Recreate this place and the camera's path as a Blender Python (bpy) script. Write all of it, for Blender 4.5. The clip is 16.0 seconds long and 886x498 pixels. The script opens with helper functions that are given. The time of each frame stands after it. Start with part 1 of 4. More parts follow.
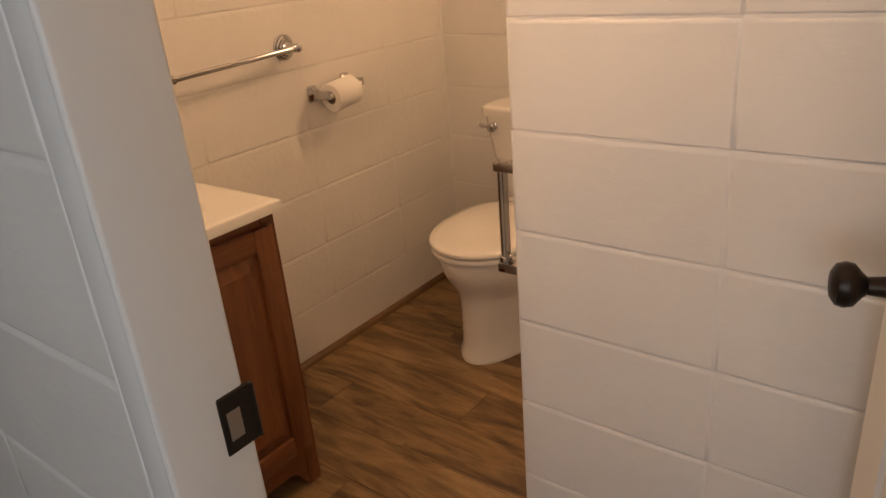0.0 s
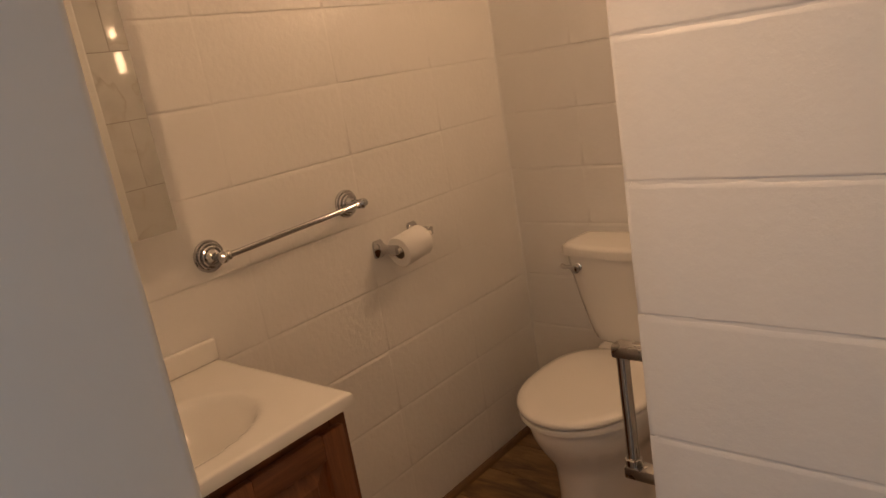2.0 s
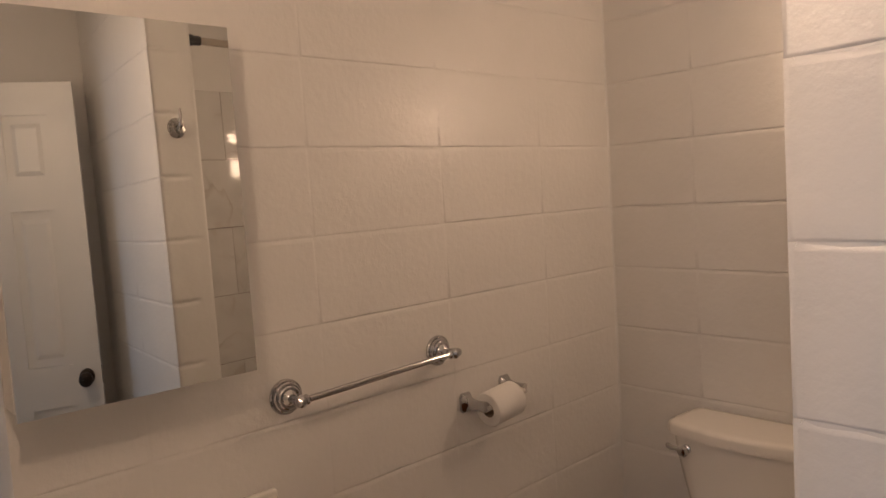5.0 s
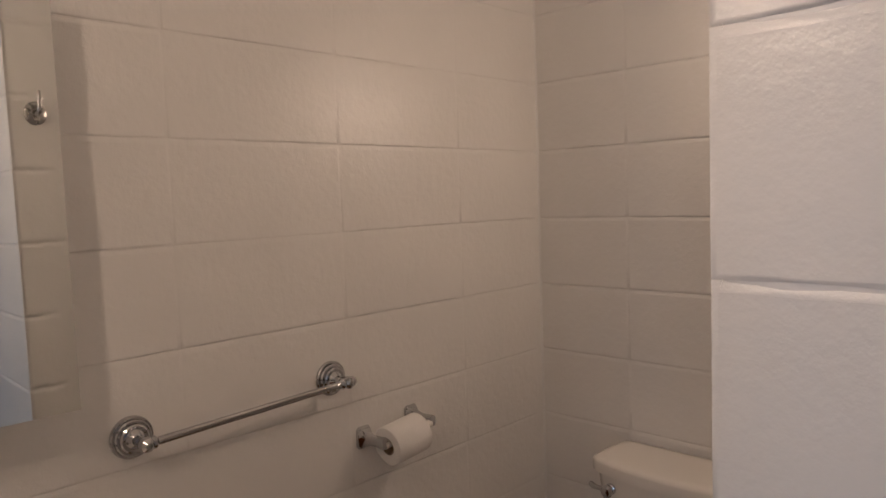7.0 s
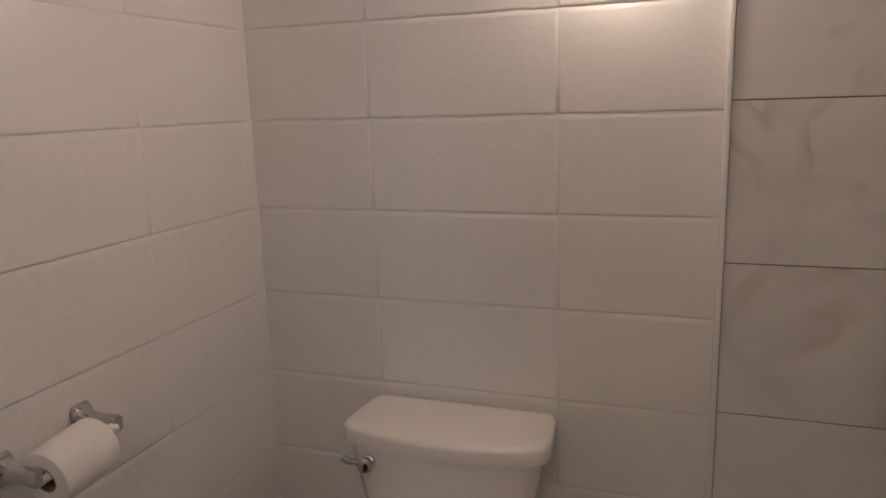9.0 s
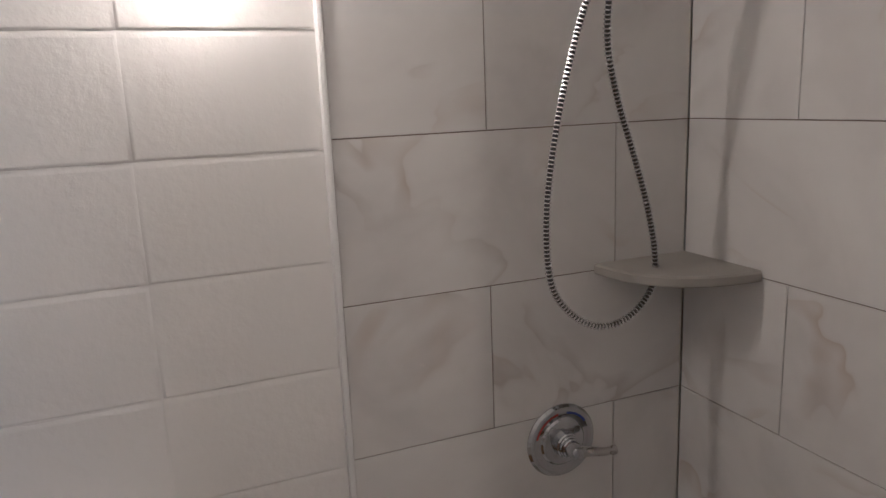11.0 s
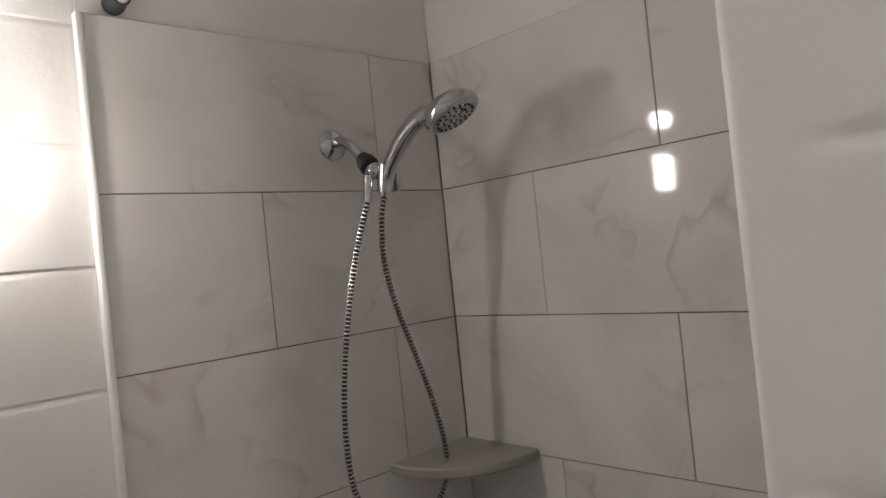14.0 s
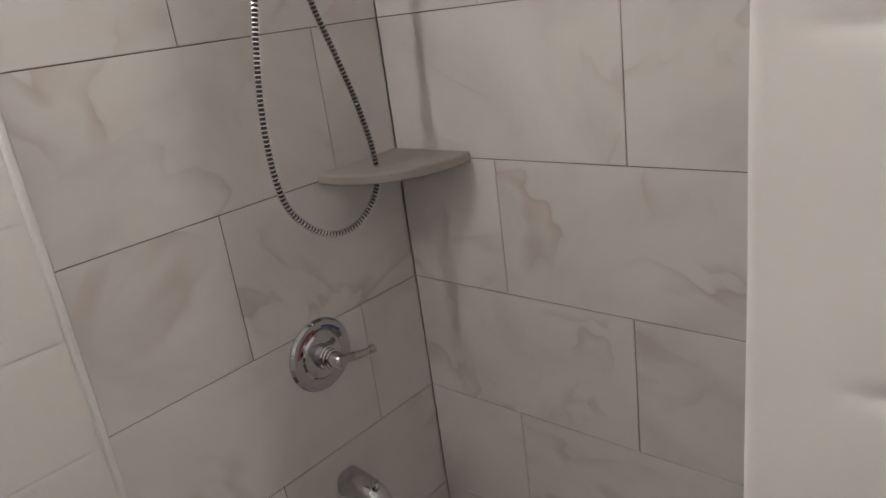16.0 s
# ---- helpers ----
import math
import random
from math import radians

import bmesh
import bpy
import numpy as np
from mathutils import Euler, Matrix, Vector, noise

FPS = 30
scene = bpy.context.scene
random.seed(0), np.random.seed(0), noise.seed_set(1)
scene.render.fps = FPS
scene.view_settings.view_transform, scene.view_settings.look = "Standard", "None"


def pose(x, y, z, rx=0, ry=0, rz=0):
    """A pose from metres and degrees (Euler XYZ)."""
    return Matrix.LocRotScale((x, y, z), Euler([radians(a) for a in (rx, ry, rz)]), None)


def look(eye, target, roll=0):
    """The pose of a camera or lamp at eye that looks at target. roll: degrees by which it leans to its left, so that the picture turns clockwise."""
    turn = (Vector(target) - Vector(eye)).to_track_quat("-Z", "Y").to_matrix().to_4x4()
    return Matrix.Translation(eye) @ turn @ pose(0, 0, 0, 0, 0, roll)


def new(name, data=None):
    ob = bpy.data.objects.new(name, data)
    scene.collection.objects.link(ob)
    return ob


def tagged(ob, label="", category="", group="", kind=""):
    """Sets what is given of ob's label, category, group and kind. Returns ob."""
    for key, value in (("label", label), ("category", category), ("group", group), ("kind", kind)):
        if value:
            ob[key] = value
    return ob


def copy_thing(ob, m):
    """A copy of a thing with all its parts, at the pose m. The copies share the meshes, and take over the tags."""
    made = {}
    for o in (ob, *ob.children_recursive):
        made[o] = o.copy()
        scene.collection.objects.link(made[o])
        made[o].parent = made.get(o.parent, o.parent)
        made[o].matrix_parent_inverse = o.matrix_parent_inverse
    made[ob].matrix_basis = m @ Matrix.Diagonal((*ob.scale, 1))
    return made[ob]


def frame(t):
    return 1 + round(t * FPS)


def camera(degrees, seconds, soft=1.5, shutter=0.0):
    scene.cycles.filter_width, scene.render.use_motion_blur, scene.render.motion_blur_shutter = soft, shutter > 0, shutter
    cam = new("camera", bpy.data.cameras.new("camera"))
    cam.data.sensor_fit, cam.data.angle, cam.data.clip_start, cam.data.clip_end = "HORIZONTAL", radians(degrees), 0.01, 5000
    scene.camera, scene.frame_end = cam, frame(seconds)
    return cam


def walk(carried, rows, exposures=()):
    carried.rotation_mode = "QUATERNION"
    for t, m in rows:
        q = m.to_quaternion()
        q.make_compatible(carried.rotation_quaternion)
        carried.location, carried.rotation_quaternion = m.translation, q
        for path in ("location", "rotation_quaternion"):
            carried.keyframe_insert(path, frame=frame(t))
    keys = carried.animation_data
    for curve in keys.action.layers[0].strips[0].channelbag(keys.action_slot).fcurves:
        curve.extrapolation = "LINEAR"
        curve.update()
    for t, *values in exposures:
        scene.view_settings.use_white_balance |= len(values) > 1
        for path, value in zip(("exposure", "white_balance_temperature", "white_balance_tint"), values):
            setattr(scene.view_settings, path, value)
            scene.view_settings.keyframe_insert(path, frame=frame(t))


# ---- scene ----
cam = camera(63.8, 16.0)
PATH = [
    (0, (1.780, -2.339, 1.351), (0.631, -0.902, 0.560), -5.0),
    (0.5, (1.712, -2.338, 1.371), (0.602, -0.824, 0.702), -6.4),
    (1, (1.646, -2.297, 1.391), (0.525, -0.772, 0.803), -7.6),
    (1.5, (1.585, -2.202, 1.408), (0.323, -0.757, 0.891), -10.1),
    (2, (1.545, -2.143, 1.419), (0.249, -0.717, 0.933), -9.6),
    (2.5, (1.48, -2.121, 1.442), (0.177, -0.652, 1.067), -7.2),
    (3, (1.443, -2.088, 1.455), (0.068, -0.679, 1.098), -7.0),
    (3.5, (1.4125, -2.062, 1.468), (-0.017, -0.694, 1.179), -5.1),
    (4, (1.418, -2.047, 1.481), (-0.033, -0.693, 1.233), -4.2),
    (4.2, (1.428, -2.048, 1.492), (-0.049, -0.718, 1.266), -4.4),
    (6.3, (1.35, -1.922, 1.51), (-0.121, -0.569, 1.43), -3.0),
    (6.5, (1.347, -1.872, 1.520), (-0.125, -0.522, 1.402), -2.6),
    (7, (1.321, -1.789, 1.498), (-0.07, -0.359, 1.351), -2.0),
    (7.5, (1.237, -1.719, 1.479), (-0.038, -0.19, 1.295), -1.9),
    (8, (1.149, -1.586, 1.451), (0.049, 0.067, 1.211), -0.9),
    (8.4, (1.094, -1.51, 1.449), (0.032, 0.159, 1.16), -0.1),
    (8.5, (1.083, -1.49, 1.45), (0.028, 0.178, 1.127), -0.3),
    (9, (0.974, -1.439, 1.454), (0.322, 0.408, 1.048), -1.8),
    (9.5, (0.9, -1.398, 1.448), (0.695, 0.535, 0.976), -2.0),
    (10, (0.855, -1.297, 1.467), (0.947, 0.638, 0.967), -1.1),
    (12.3, (0.642, -1.235, 1.519), (1.939, 0.265, 1.257), -4.9),
    (12.5, (0.641, -1.235, 1.522), (1.964, 0.245, 1.279), -4.5),
    (13, (0.651, -1.248, 1.544), (2.018, 0.208, 1.438), -4.8),
    (13.5, (0.638, -1.25, 1.566), (1.987, 0.226, 1.566), -5.1),
    (14, (0.641, -1.251, 1.582), (2.009, 0.207, 1.607), -5.9),
    (14.5, (0.654, -1.245, 1.554), (2.032, 0.2, 1.456), -7.1),
    (15, (0.667, -1.221, 1.513), (2.05, 0.19, 1.202), -7.1),
    (15.5, (0.675, -1.203, 1.486), (2.037, 0.172, 0.982), -8.8),
    (16, (0.676, -1.19, 1.458), (2.054, 0.103, 0.802), -7.8),
]
EXPOSURES = [(0.0, 0.91, 8150, 21), (0.5, 0.69, 8050, 21), (1.5, 0.33, 7850, 21), (2.5, 0.3, 7550, 20), (4.0, 0.29, 6700, 19), (6.3, 0.04, 5650, 15), (8.0, 0.04, 5300, 13), (9.0, 0.16, 5100, 12), (10.0, 0.4, 4700, 11), (12.3, 0.72, 4440, 4), (14.0, 0.4, 4440, 4), (15.5, 0.8, 4440, 4), (16.0, 0.96, 4440, 4)]
walk(cam, [(t, look(eye, target, roll)) for t, eye, target, roll in PATH], EXPOSURES)

# ---- light ----
world = bpy.data.worlds.new("sky")
scene.world = world
world.use_nodes = True
wn = world.node_tree.nodes
sky = wn.new("ShaderNodeTexSky")
sky.sky_type = 'NISHITA'
sky.sun_disc = False
sky.sun_elevation, sky.sun_rotation = radians(40), radians(200)
wn["Background"].inputs["Strength"].default_value = 0.1
world.node_tree.links.new(sky.outputs["Color"], wn["Background"].inputs["Color"])

LAMP_GLOW = 74.0
STANDIN_WATTS = 11.5

# added area light, standing in for daylight that enters by the doorway
win = bpy.data.lights.new("daylight_standin", 'AREA')
win.shape, win.size, win.size_y = 'RECTANGLE', 1.3, 1.1
win.energy, win.color = STANDIN_WATTS, (0.66, 0.83, 1.0)
win_ob = new("daylight_standin", win)
win_ob.matrix_world = look((2.35, -4.56, 1.57), (2.35, -2.0, 1.57))


# ---- materials ----
def mat(name, rough=0.5, metal=0.0, base=(0.8, 0.8, 0.8)):
    m = bpy.data.materials.new(name)
    m.use_nodes = True
    b = m.node_tree.nodes["Principled BSDF"]
    b.inputs["Base Color"].default_value = (*base, 1)
    b.inputs["Roughness"].default_value = rough
    b.inputs["Metallic"].default_value = metal
    return m, m.node_tree.nodes, m.node_tree.links, b


def nz(n, l, scale, detail=3.0, vec=None, rough=0.55, dist=0.0):
    t = n.new("ShaderNodeTexNoise")
    t.inputs["Scale"].default_value, t.inputs["Detail"].default_value = scale, detail
    t.inputs["Roughness"].default_value, t.inputs["Distortion"].default_value = rough, dist
    if vec is not None:
        l.new(vec, t.inputs["Vector"])
    return t.outputs["Fac"]


def ramp(n, l, fac, stops):
    r = n.new("ShaderNodeValToRGB")
    while len(r.color_ramp.elements) < len(stops):
        r.color_ramp.elements.new(0.5)
    for e, (p, c) in zip(r.color_ramp.elements, stops):
        e.position = p
        e.color = (*c, 1) if len(c) == 3 else c
    l.new(fac, r.inputs["Fac"])
    return r.outputs["Color"]


def rgb_mix(n, l, fac, a, b, mode='MIX'):
    m = n.new("ShaderNodeMix")
    m.data_type, m.blend_type = 'RGBA', mode
    for sock, v in ((m.inputs[0], fac), (m.inputs[6], a), (m.inputs[7], b)):
        if isinstance(v, (int, float)):
            sock.default_value = v
        elif isinstance(v, tuple):
            sock.default_value = (*v, 1)
        else:
            l.new(v, sock)
    return m.outputs[2]


def bump(n, l, b, heights):
    prev = None
    for h, strength, dist in heights:
        bp = n.new("ShaderNodeBump")
        bp.inputs["Strength"].default_value, bp.inputs["Distance"].default_value = strength, dist
        l.new(h, bp.inputs["Height"])
        if prev is not None:
            l.new(prev, bp.inputs["Normal"])
        prev = bp.outputs["Normal"]
    l.new(prev, b.inputs["Normal"])


def world_pos(n):
    return n.new("ShaderNodeNewGeometry").outputs["Position"]


def painted(name, tone, rough, pits):
    """Thick semi-gloss paint; pits: how much of the rough block shows through."""
    m, n, l, b = mat(name, rough)
    p = world_pos(n)
    big = nz(n, l, 3.0, 4, p)
    l.new(ramp(n, l, big, [(0.3, tuple(c * 0.94 for c in tone)), (0.7, tone)]), b.inputs["Base Color"])
    fine, mid = nz(n, l, 260, 2, p), nz(n, l, 55, 3, p)
    rr = ramp(n, l, nz(n, l, 11, 3, p), [(0.3, (rough - 0.03,) * 3), (0.7, (rough + 0.07,) * 3)])
    l.new(rr, b.inputs["Roughness"])
    wave = nz(n, l, 17, 2, p)
    bump(n, l, b, [(wave, 0.07 * pits, 0.003), (fine, 0.2 * pits, 0.0008), (mid, 0.55 * pits, 0.002)])
    return m


WALL_PAINT = painted("white block paint", (0.80, 0.78, 0.75), 0.31, 0.95)
SMOOTH_PAINT = painted("white plaster paint", (0.80, 0.78, 0.755), 0.42, 0.45)
TRIM_PAINT = painted("white trim paint", (0.78, 0.775, 0.76), 0.4, 0.3)
DOOR_PAINT = painted("white door paint", (0.79, 0.78, 0.75), 0.35, 0.18)
CEILING_PAINT = painted("flat ceiling paint", (0.8, 0.79, 0.77), 0.8, 0.6)


def marble_tile():
    m, n, l, b = mat("glazed marble tile", 0.06)
    geo = n.new("ShaderNodeNewGeometry")
    info = n.new("ShaderNodeObjectInfo")
    off = n.new("ShaderNodeVectorMath")
    off.operation = 'MULTIPLY_ADD'
    comb = n.new("ShaderNodeCombineXYZ")
    for k, s in enumerate((9.0, 23.0, 15.0)):
        mul = n.new("ShaderNodeMath")
        mul.operation = 'MULTIPLY'
        mul.inputs[1].default_value = s
        l.new(info.outputs["Random"], mul.inputs[0])
        l.new(mul.outputs[0], comb.inputs[k])
    l.new(geo.outputs["Position"], off.inputs[0])
    off.inputs[1].default_value = (1, 1, 1.25)
    l.new(comb.outputs[0], off.inputs[2])
    p = off.outputs[0]
    cloud = nz(n, l, 2.6, 4, p, 0.55, 0.5)
    base = ramp(n, l, cloud, [(0.3, (0.6, 0.58, 0.56)), (0.5, (0.69, 0.67, 0.645)), (0.72, (0.74, 0.725, 0.7))])
    # thin warm veins: the zero line of a warped noise, broken up by a mask
    v = nz(n, l, 2.5, 3.2, p, 0.5, 1.0)
    vein = ramp(n, l, v, [(0.44, (0, 0, 0)), (0.496, (0.8, 0.8, 0.8)), (0.503, (1, 1, 1)), (0.51, (0.25, 0.25, 0.25)), (0.53, (0, 0, 0))])
    mask = ramp(n, l, nz(n, l, 3.4, 2, p), [(0.47, (0, 0, 0)), (0.66, (1, 1, 1))])
    amount = rgb_mix(n, l, 1.0, vein, mask, 'MULTIPLY')
    tint = ramp(n, l, nz(n, l, 6, 2, p), [(0.35, (0.38, 0.345, 0.325)), (0.6, (0.45, 0.35, 0.27))])
    soft = n.new("ShaderNodeMath")
    soft.operation = 'MULTIPLY'
    soft.inputs[1].default_value = 0.6
    l.new(amount, soft.inputs[0])
    l.new(rgb_mix(n, l, soft.outputs[0], base, tint), b.inputs["Base Color"])
    bump(n, l, b, [(nz(n, l, 7, 2, geo.outputs["Position"]), 0.04, 0.004)])
    return m


TILE = marble_tile()


def grout_mat():
    m, n, l, b = mat("dark grout", 0.85)
    p = world_pos(n)
    l.new(ramp(n, l, nz(n, l, 14, 3, p), [(0.35, (0.13, 0.10, 0.08)), (0.7, (0.23, 0.18, 0.14))]), b.inputs["Base Color"])
    return m


GROUT = grout_mat()


def plank_mat():
    m, n, l, b = mat("brown vinyl plank", 0.42)
    tex = n.new("ShaderNodeTexCoord")
    info = n.new("ShaderNodeObjectInfo")
    st = n.new("ShaderNodeMapping")
    st.inputs["Scale"].default_value = (1.0, 5.0, 1.0)
    add = n.new("ShaderNodeVectorMath")
    add.operation = 'MULTIPLY_ADD'
    add.inputs[1].default_value = (1, 1, 1)
    comb = n.new("ShaderNodeCombineXYZ")
    mul = n.new("ShaderNodeMath")
    mul.operation = 'MULTIPLY'
    mul.inputs[1].default_value = 37.0
    l.new(info.outputs["Random"], mul.inputs[0])
    l.new(mul.outputs[0], comb.inputs[0])
    l.new(mul.outputs[0], comb.inputs[2])
    l.new(tex.outputs["Object"], add.inputs[0])
    l.new(comb.outputs[0], add.inputs[2])
    l.new(add.outputs[0], st.inputs["Vector"])
    p = st.outputs["Vector"]
    g1 = nz(n, l, 2.4, 5, p, 0.58, 1.2)
    g2 = nz(n, l, 9, 5, p, 0.6, 1.8)
    c1 = ramp(n, l, g1, [(0.3, (0.075, 0.041, 0.02)), (0.43, (0.17, 0.097, 0.043)), (0.55, (0.27, 0.165, 0.074)), (0.7, (0.38, 0.25, 0.125))])
    c2 = ramp(n, l, g2, [(0.33, (0.5, 0.45, 0.4)), (0.58, (1, 1, 1))])
    c = rgb_mix(n, l, 0.32, c1, c2, 'MULTIPLY')
    knots = ramp(n, l, nz(n, l, 3.3, 2, p, 0.4, 2.6), [(0.70, (1, 1, 1)), (0.76, (0.42, 0.38, 0.36))])
    c = rgb_mix(n, l, 0.8, c, knots, 'MULTIPLY')
    val = n.new("ShaderNodeHueSaturation")
    mr = n.new("ShaderNodeMapRange")
    mr.inputs[3].default_value, mr.inputs[4].default_value = 0.88, 1.2
    l.new(info.outputs["Random"], mr.inputs[0])
    l.new(mr.outputs[0], val.inputs["Value"])
    l.new(c, val.inputs["Color"])
    l.new(val.outputs["Color"], b.inputs["Base Color"])
    bump(n, l, b, [(g2, 0.15, 0.001)])
    return m


PLANK = plank_mat()


def oak_mat(name, dark, light, axis):
    m, n, l, b = mat(name, 0.38)
    tex = n.new("ShaderNodeTexCoord")
    st = n.new("ShaderNodeMapping")
    st.inputs["Scale"].default_value = axis
    l.new(tex.outputs["Object"], st.inputs["Vector"])
    g1 = nz(n, l, 2.2, 6, st.outputs["Vector"], 0.6, 0.6)
    g2 = nz(n, l, 16, 4, st.outputs["Vector"], 0.65, 0.4)
    c1 = ramp(n, l, g1, [(0.3, dark), (0.7, light)])
    c2 = ramp(n, l, g2, [(0.36, (0.6, 0.55, 0.5)), (0.55, (1, 1, 1))])
    l.new(rgb_mix(n, l, 0.45, c1, c2, 'MULTIPLY'), b.inputs["Base Color"])
    bump(n, l, b, [(g2, 0.2, 0.0006)])
    return m


OAK = oak_mat("stained oak", (0.15, 0.05, 0.019), (0.25, 0.095, 0.037), (14, 14, 1.0))
OAK_H = oak_mat("stained oak rail", (0.15, 0.05, 0.019), (0.25, 0.095, 0.037), (14, 1.0, 14))
BASE_WOOD = oak_mat("brown shoe moulding", (0.15, 0.085, 0.04), (0.24, 0.14, 0.07), (14, 1.0, 14))
# near-black colour puts shade into the toe-kick recess and below the planks
DARK = mat("painted recess shade", 0.8, 0, (0.012, 0.01, 0.009))[0]


def worn(name, base, rough, metal, spread=0.08, scale=40):
    m, n, l, b = mat(name, rough, metal, base)
    p = world_pos(n)
    l.new(ramp(n, l, nz(n, l, scale, 4, p), [(0.3, (max(rough - spread, 0.02),) * 3), (0.75, (rough + spread,) * 3)]), b.inputs["Roughness"])
    return m


CHROME = worn("polished chrome", (0.52, 0.52, 0.53), 0.1, 1.0, 0.05)
HOSE_STEEL = worn("bright ribbed steel", (0.78, 0.77, 0.75), 0.22, 1.0)
BRUSHED = worn("brushed nickel", (0.45, 0.43, 0.41), 0.3, 1.0)
RUBBER = worn("black rubber collar", (0.03, 0.03, 0.032), 0.5, 0.0)
BRONZE = worn("oil rubbed bronze", (0.03, 0.022, 0.018), 0.38, 0.7)
STEEL = worn("bare steel latch", (0.35, 0.33, 0.31), 0.4, 1.0)
CERAMIC = worn("glazed vitreous china", (0.80, 0.77, 0.72), 0.1, 0.0, 0.03, 6)
PLASTIC = worn("white seat plastic", (0.80, 0.77, 0.72), 0.18, 0.0, 0.04, 12)
SOLID = worn("cultured marble top", (0.80, 0.775, 0.73), 0.16, 0.0, 0.04, 9)
PAPER = painted("soft toilet paper", (0.82, 0.80, 0.77), 0.95, 0.6)
CARD = worn("grey cardboard core", (0.3, 0.24, 0.18), 0.9, 0.0)
CAULK = painted("white caulk", (0.8, 0.79, 0.77), 0.45, 0.35)
RED_INK = worn("red marking", (0.42, 0.03, 0.025), 0.4, 0.0)
BLUE_INK = worn("blue marking", (0.03, 0.06, 0.3), 0.4, 0.0)
STONE = painted("grey beige stone shelf", (0.36, 0.34, 0.30), 0.5, 0.3)
BEIGE_ROD = worn("beige enamel rod", (0.42, 0.37, 0.31), 0.35, 0.0)
PAN = worn("white shower pan", (0.78, 0.77, 0.74), 0.25, 0.0)
MIRROR = mat("silvered mirror", 0.015, 1.0, (0.86, 0.88, 0.87))[0]


def glow_mat(name, strength):
    m, n, l, b = mat(name, 0.3, 0, (0.9, 0.85, 0.78))
    b.inputs["Emission Color"].default_value = (1.0, 0.69, 0.43, 1)
    b.inputs["Emission Strength"].default_value = strength
    return m


GLOW = glow_mat("lit opal glass", LAMP_GLOW)


# ---- mesh helpers ----
def part(name, bm, material, parent=None, label="", smooth=None):
    me = bpy.data.meshes.new(name)
    if smooth is not None:
        for f in bm.faces:
            f.smooth = True
        lim = radians(smooth)
        for e in bm.edges:
            if len(e.link_faces) == 2:
                e.smooth = e.calc_face_angle(0) < lim
    bm.to_mesh(me)
    bm.free()
    me.materials.append(material)
    ob = new(name, me)
    if parent is not None:
        ob.parent = parent
    if label:
        ob["label"] = label
    return ob


def empty(name, label, category, group="", kind="", at=(0, 0, 0)):
    ob = new(name)
    ob.location = at
    ob.empty_display_size = 0.05
    return tagged(ob, label, category, group, kind)


def box(x0, x1, y0, y1, z0, z1, bevel=0.0, seg=2, bm=None):
    own = bmesh.new()
    bmesh.ops.create_cube(own, size=1)
    for v in own.verts:
        v.co = Vector(((x0 + x1) / 2 + v.co.x * (x1 - x0), (y0 + y1) / 2 + v.co.y * (y1 - y0), (z0 + z1) / 2 + v.co.z * (z1 - z0)))
    if bevel:
        bmesh.ops.bevel(own, geom=own.edges[:], offset=bevel, segments=seg, affect='EDGES', profile=0.5)
    if bm is None:
        return own
    me = bpy.data.meshes.new("tmp")
    own.to_mesh(me)
    own.free()
    bm.from_mesh(me)
    bpy.data.meshes.remove(me)
    return bm


def loft(rings, caps=(True, True), closed=True):
    bm = bmesh.new()
    rows = [[bm.verts.new(p) for p in r] for r in rings]
    k = len(rings[0])
    for a, b in zip(rows, rows[1:]):
        for i in range(k if closed else k - 1):
            j = (i + 1) % k
            bm.faces.new((a[i], a[j], b[j], b[i]))
    if caps[0]:
        bm.faces.new(rows[0][::-1])
    if caps[1]:
        bm.faces.new(rows[-1])
    bmesh.ops.recalc_face_normals(bm, faces=bm.faces[:])
    return bm


def turned(profile, at, axis, seg=28, caps=(True, True)):
    """A body of revolution: profile of (distance along the axis, radius)."""
    q = Vector((0, 0, 1)).rotation_difference(Vector(axis).normalized())
    rings = [[Vector(at) + q @ Vector((r * math.cos(2 * math.pi * i / seg), r * math.sin(2 * math.pi * i / seg), d)) for i in range(seg)] for d, r in profile]
    return loft(rings, caps)


def tube(path, radius, seg=14, caps=(True, True)):
    """A round bar along a path; radius is one number or one for each point."""
    pts = [Vector(p) for p in path]
    rad = radius if isinstance(radius, (list, tuple)) else [radius] * len(pts)
    rings, up = [], None
    for i, p in enumerate(pts):
        d = (pts[min(i + 1, len(pts) - 1)] - pts[max(i - 1, 0)]).normalized()
        if up is None:
            up = d.orthogonal().normalized()
        up = (up - d * up.dot(d)).normalized()
        side = d.cross(up)
        rings.append([p + rad[i] * (math.cos(2 * math.pi * k / seg) * up + math.sin(2 * math.pi * k / seg) * side) for k in range(seg)])
    return loft(rings, caps)


def curve_points(ctrl, steps=10):
    """Catmull-Rom through the control points."""
    c = [Vector(p) for p in ctrl]
    c = [c[0] * 2 - c[1]] + c + [c[-1] * 2 - c[-2]]
    out = []
    for i in range(1, len(c) - 2):
        for s in range(steps):
            t = s / steps
            out.append(0.5 * ((2 * c[i]) + (c[i + 1] - c[i - 1]) * t + (2 * c[i - 1] - 5 * c[i] + 4 * c[i + 1] - c[i + 2]) * t * t
                              + (3 * c[i] - c[i - 1] - 3 * c[i + 1] + c[i + 2]) * t ** 3))
    out.append(c[-2])
    return out


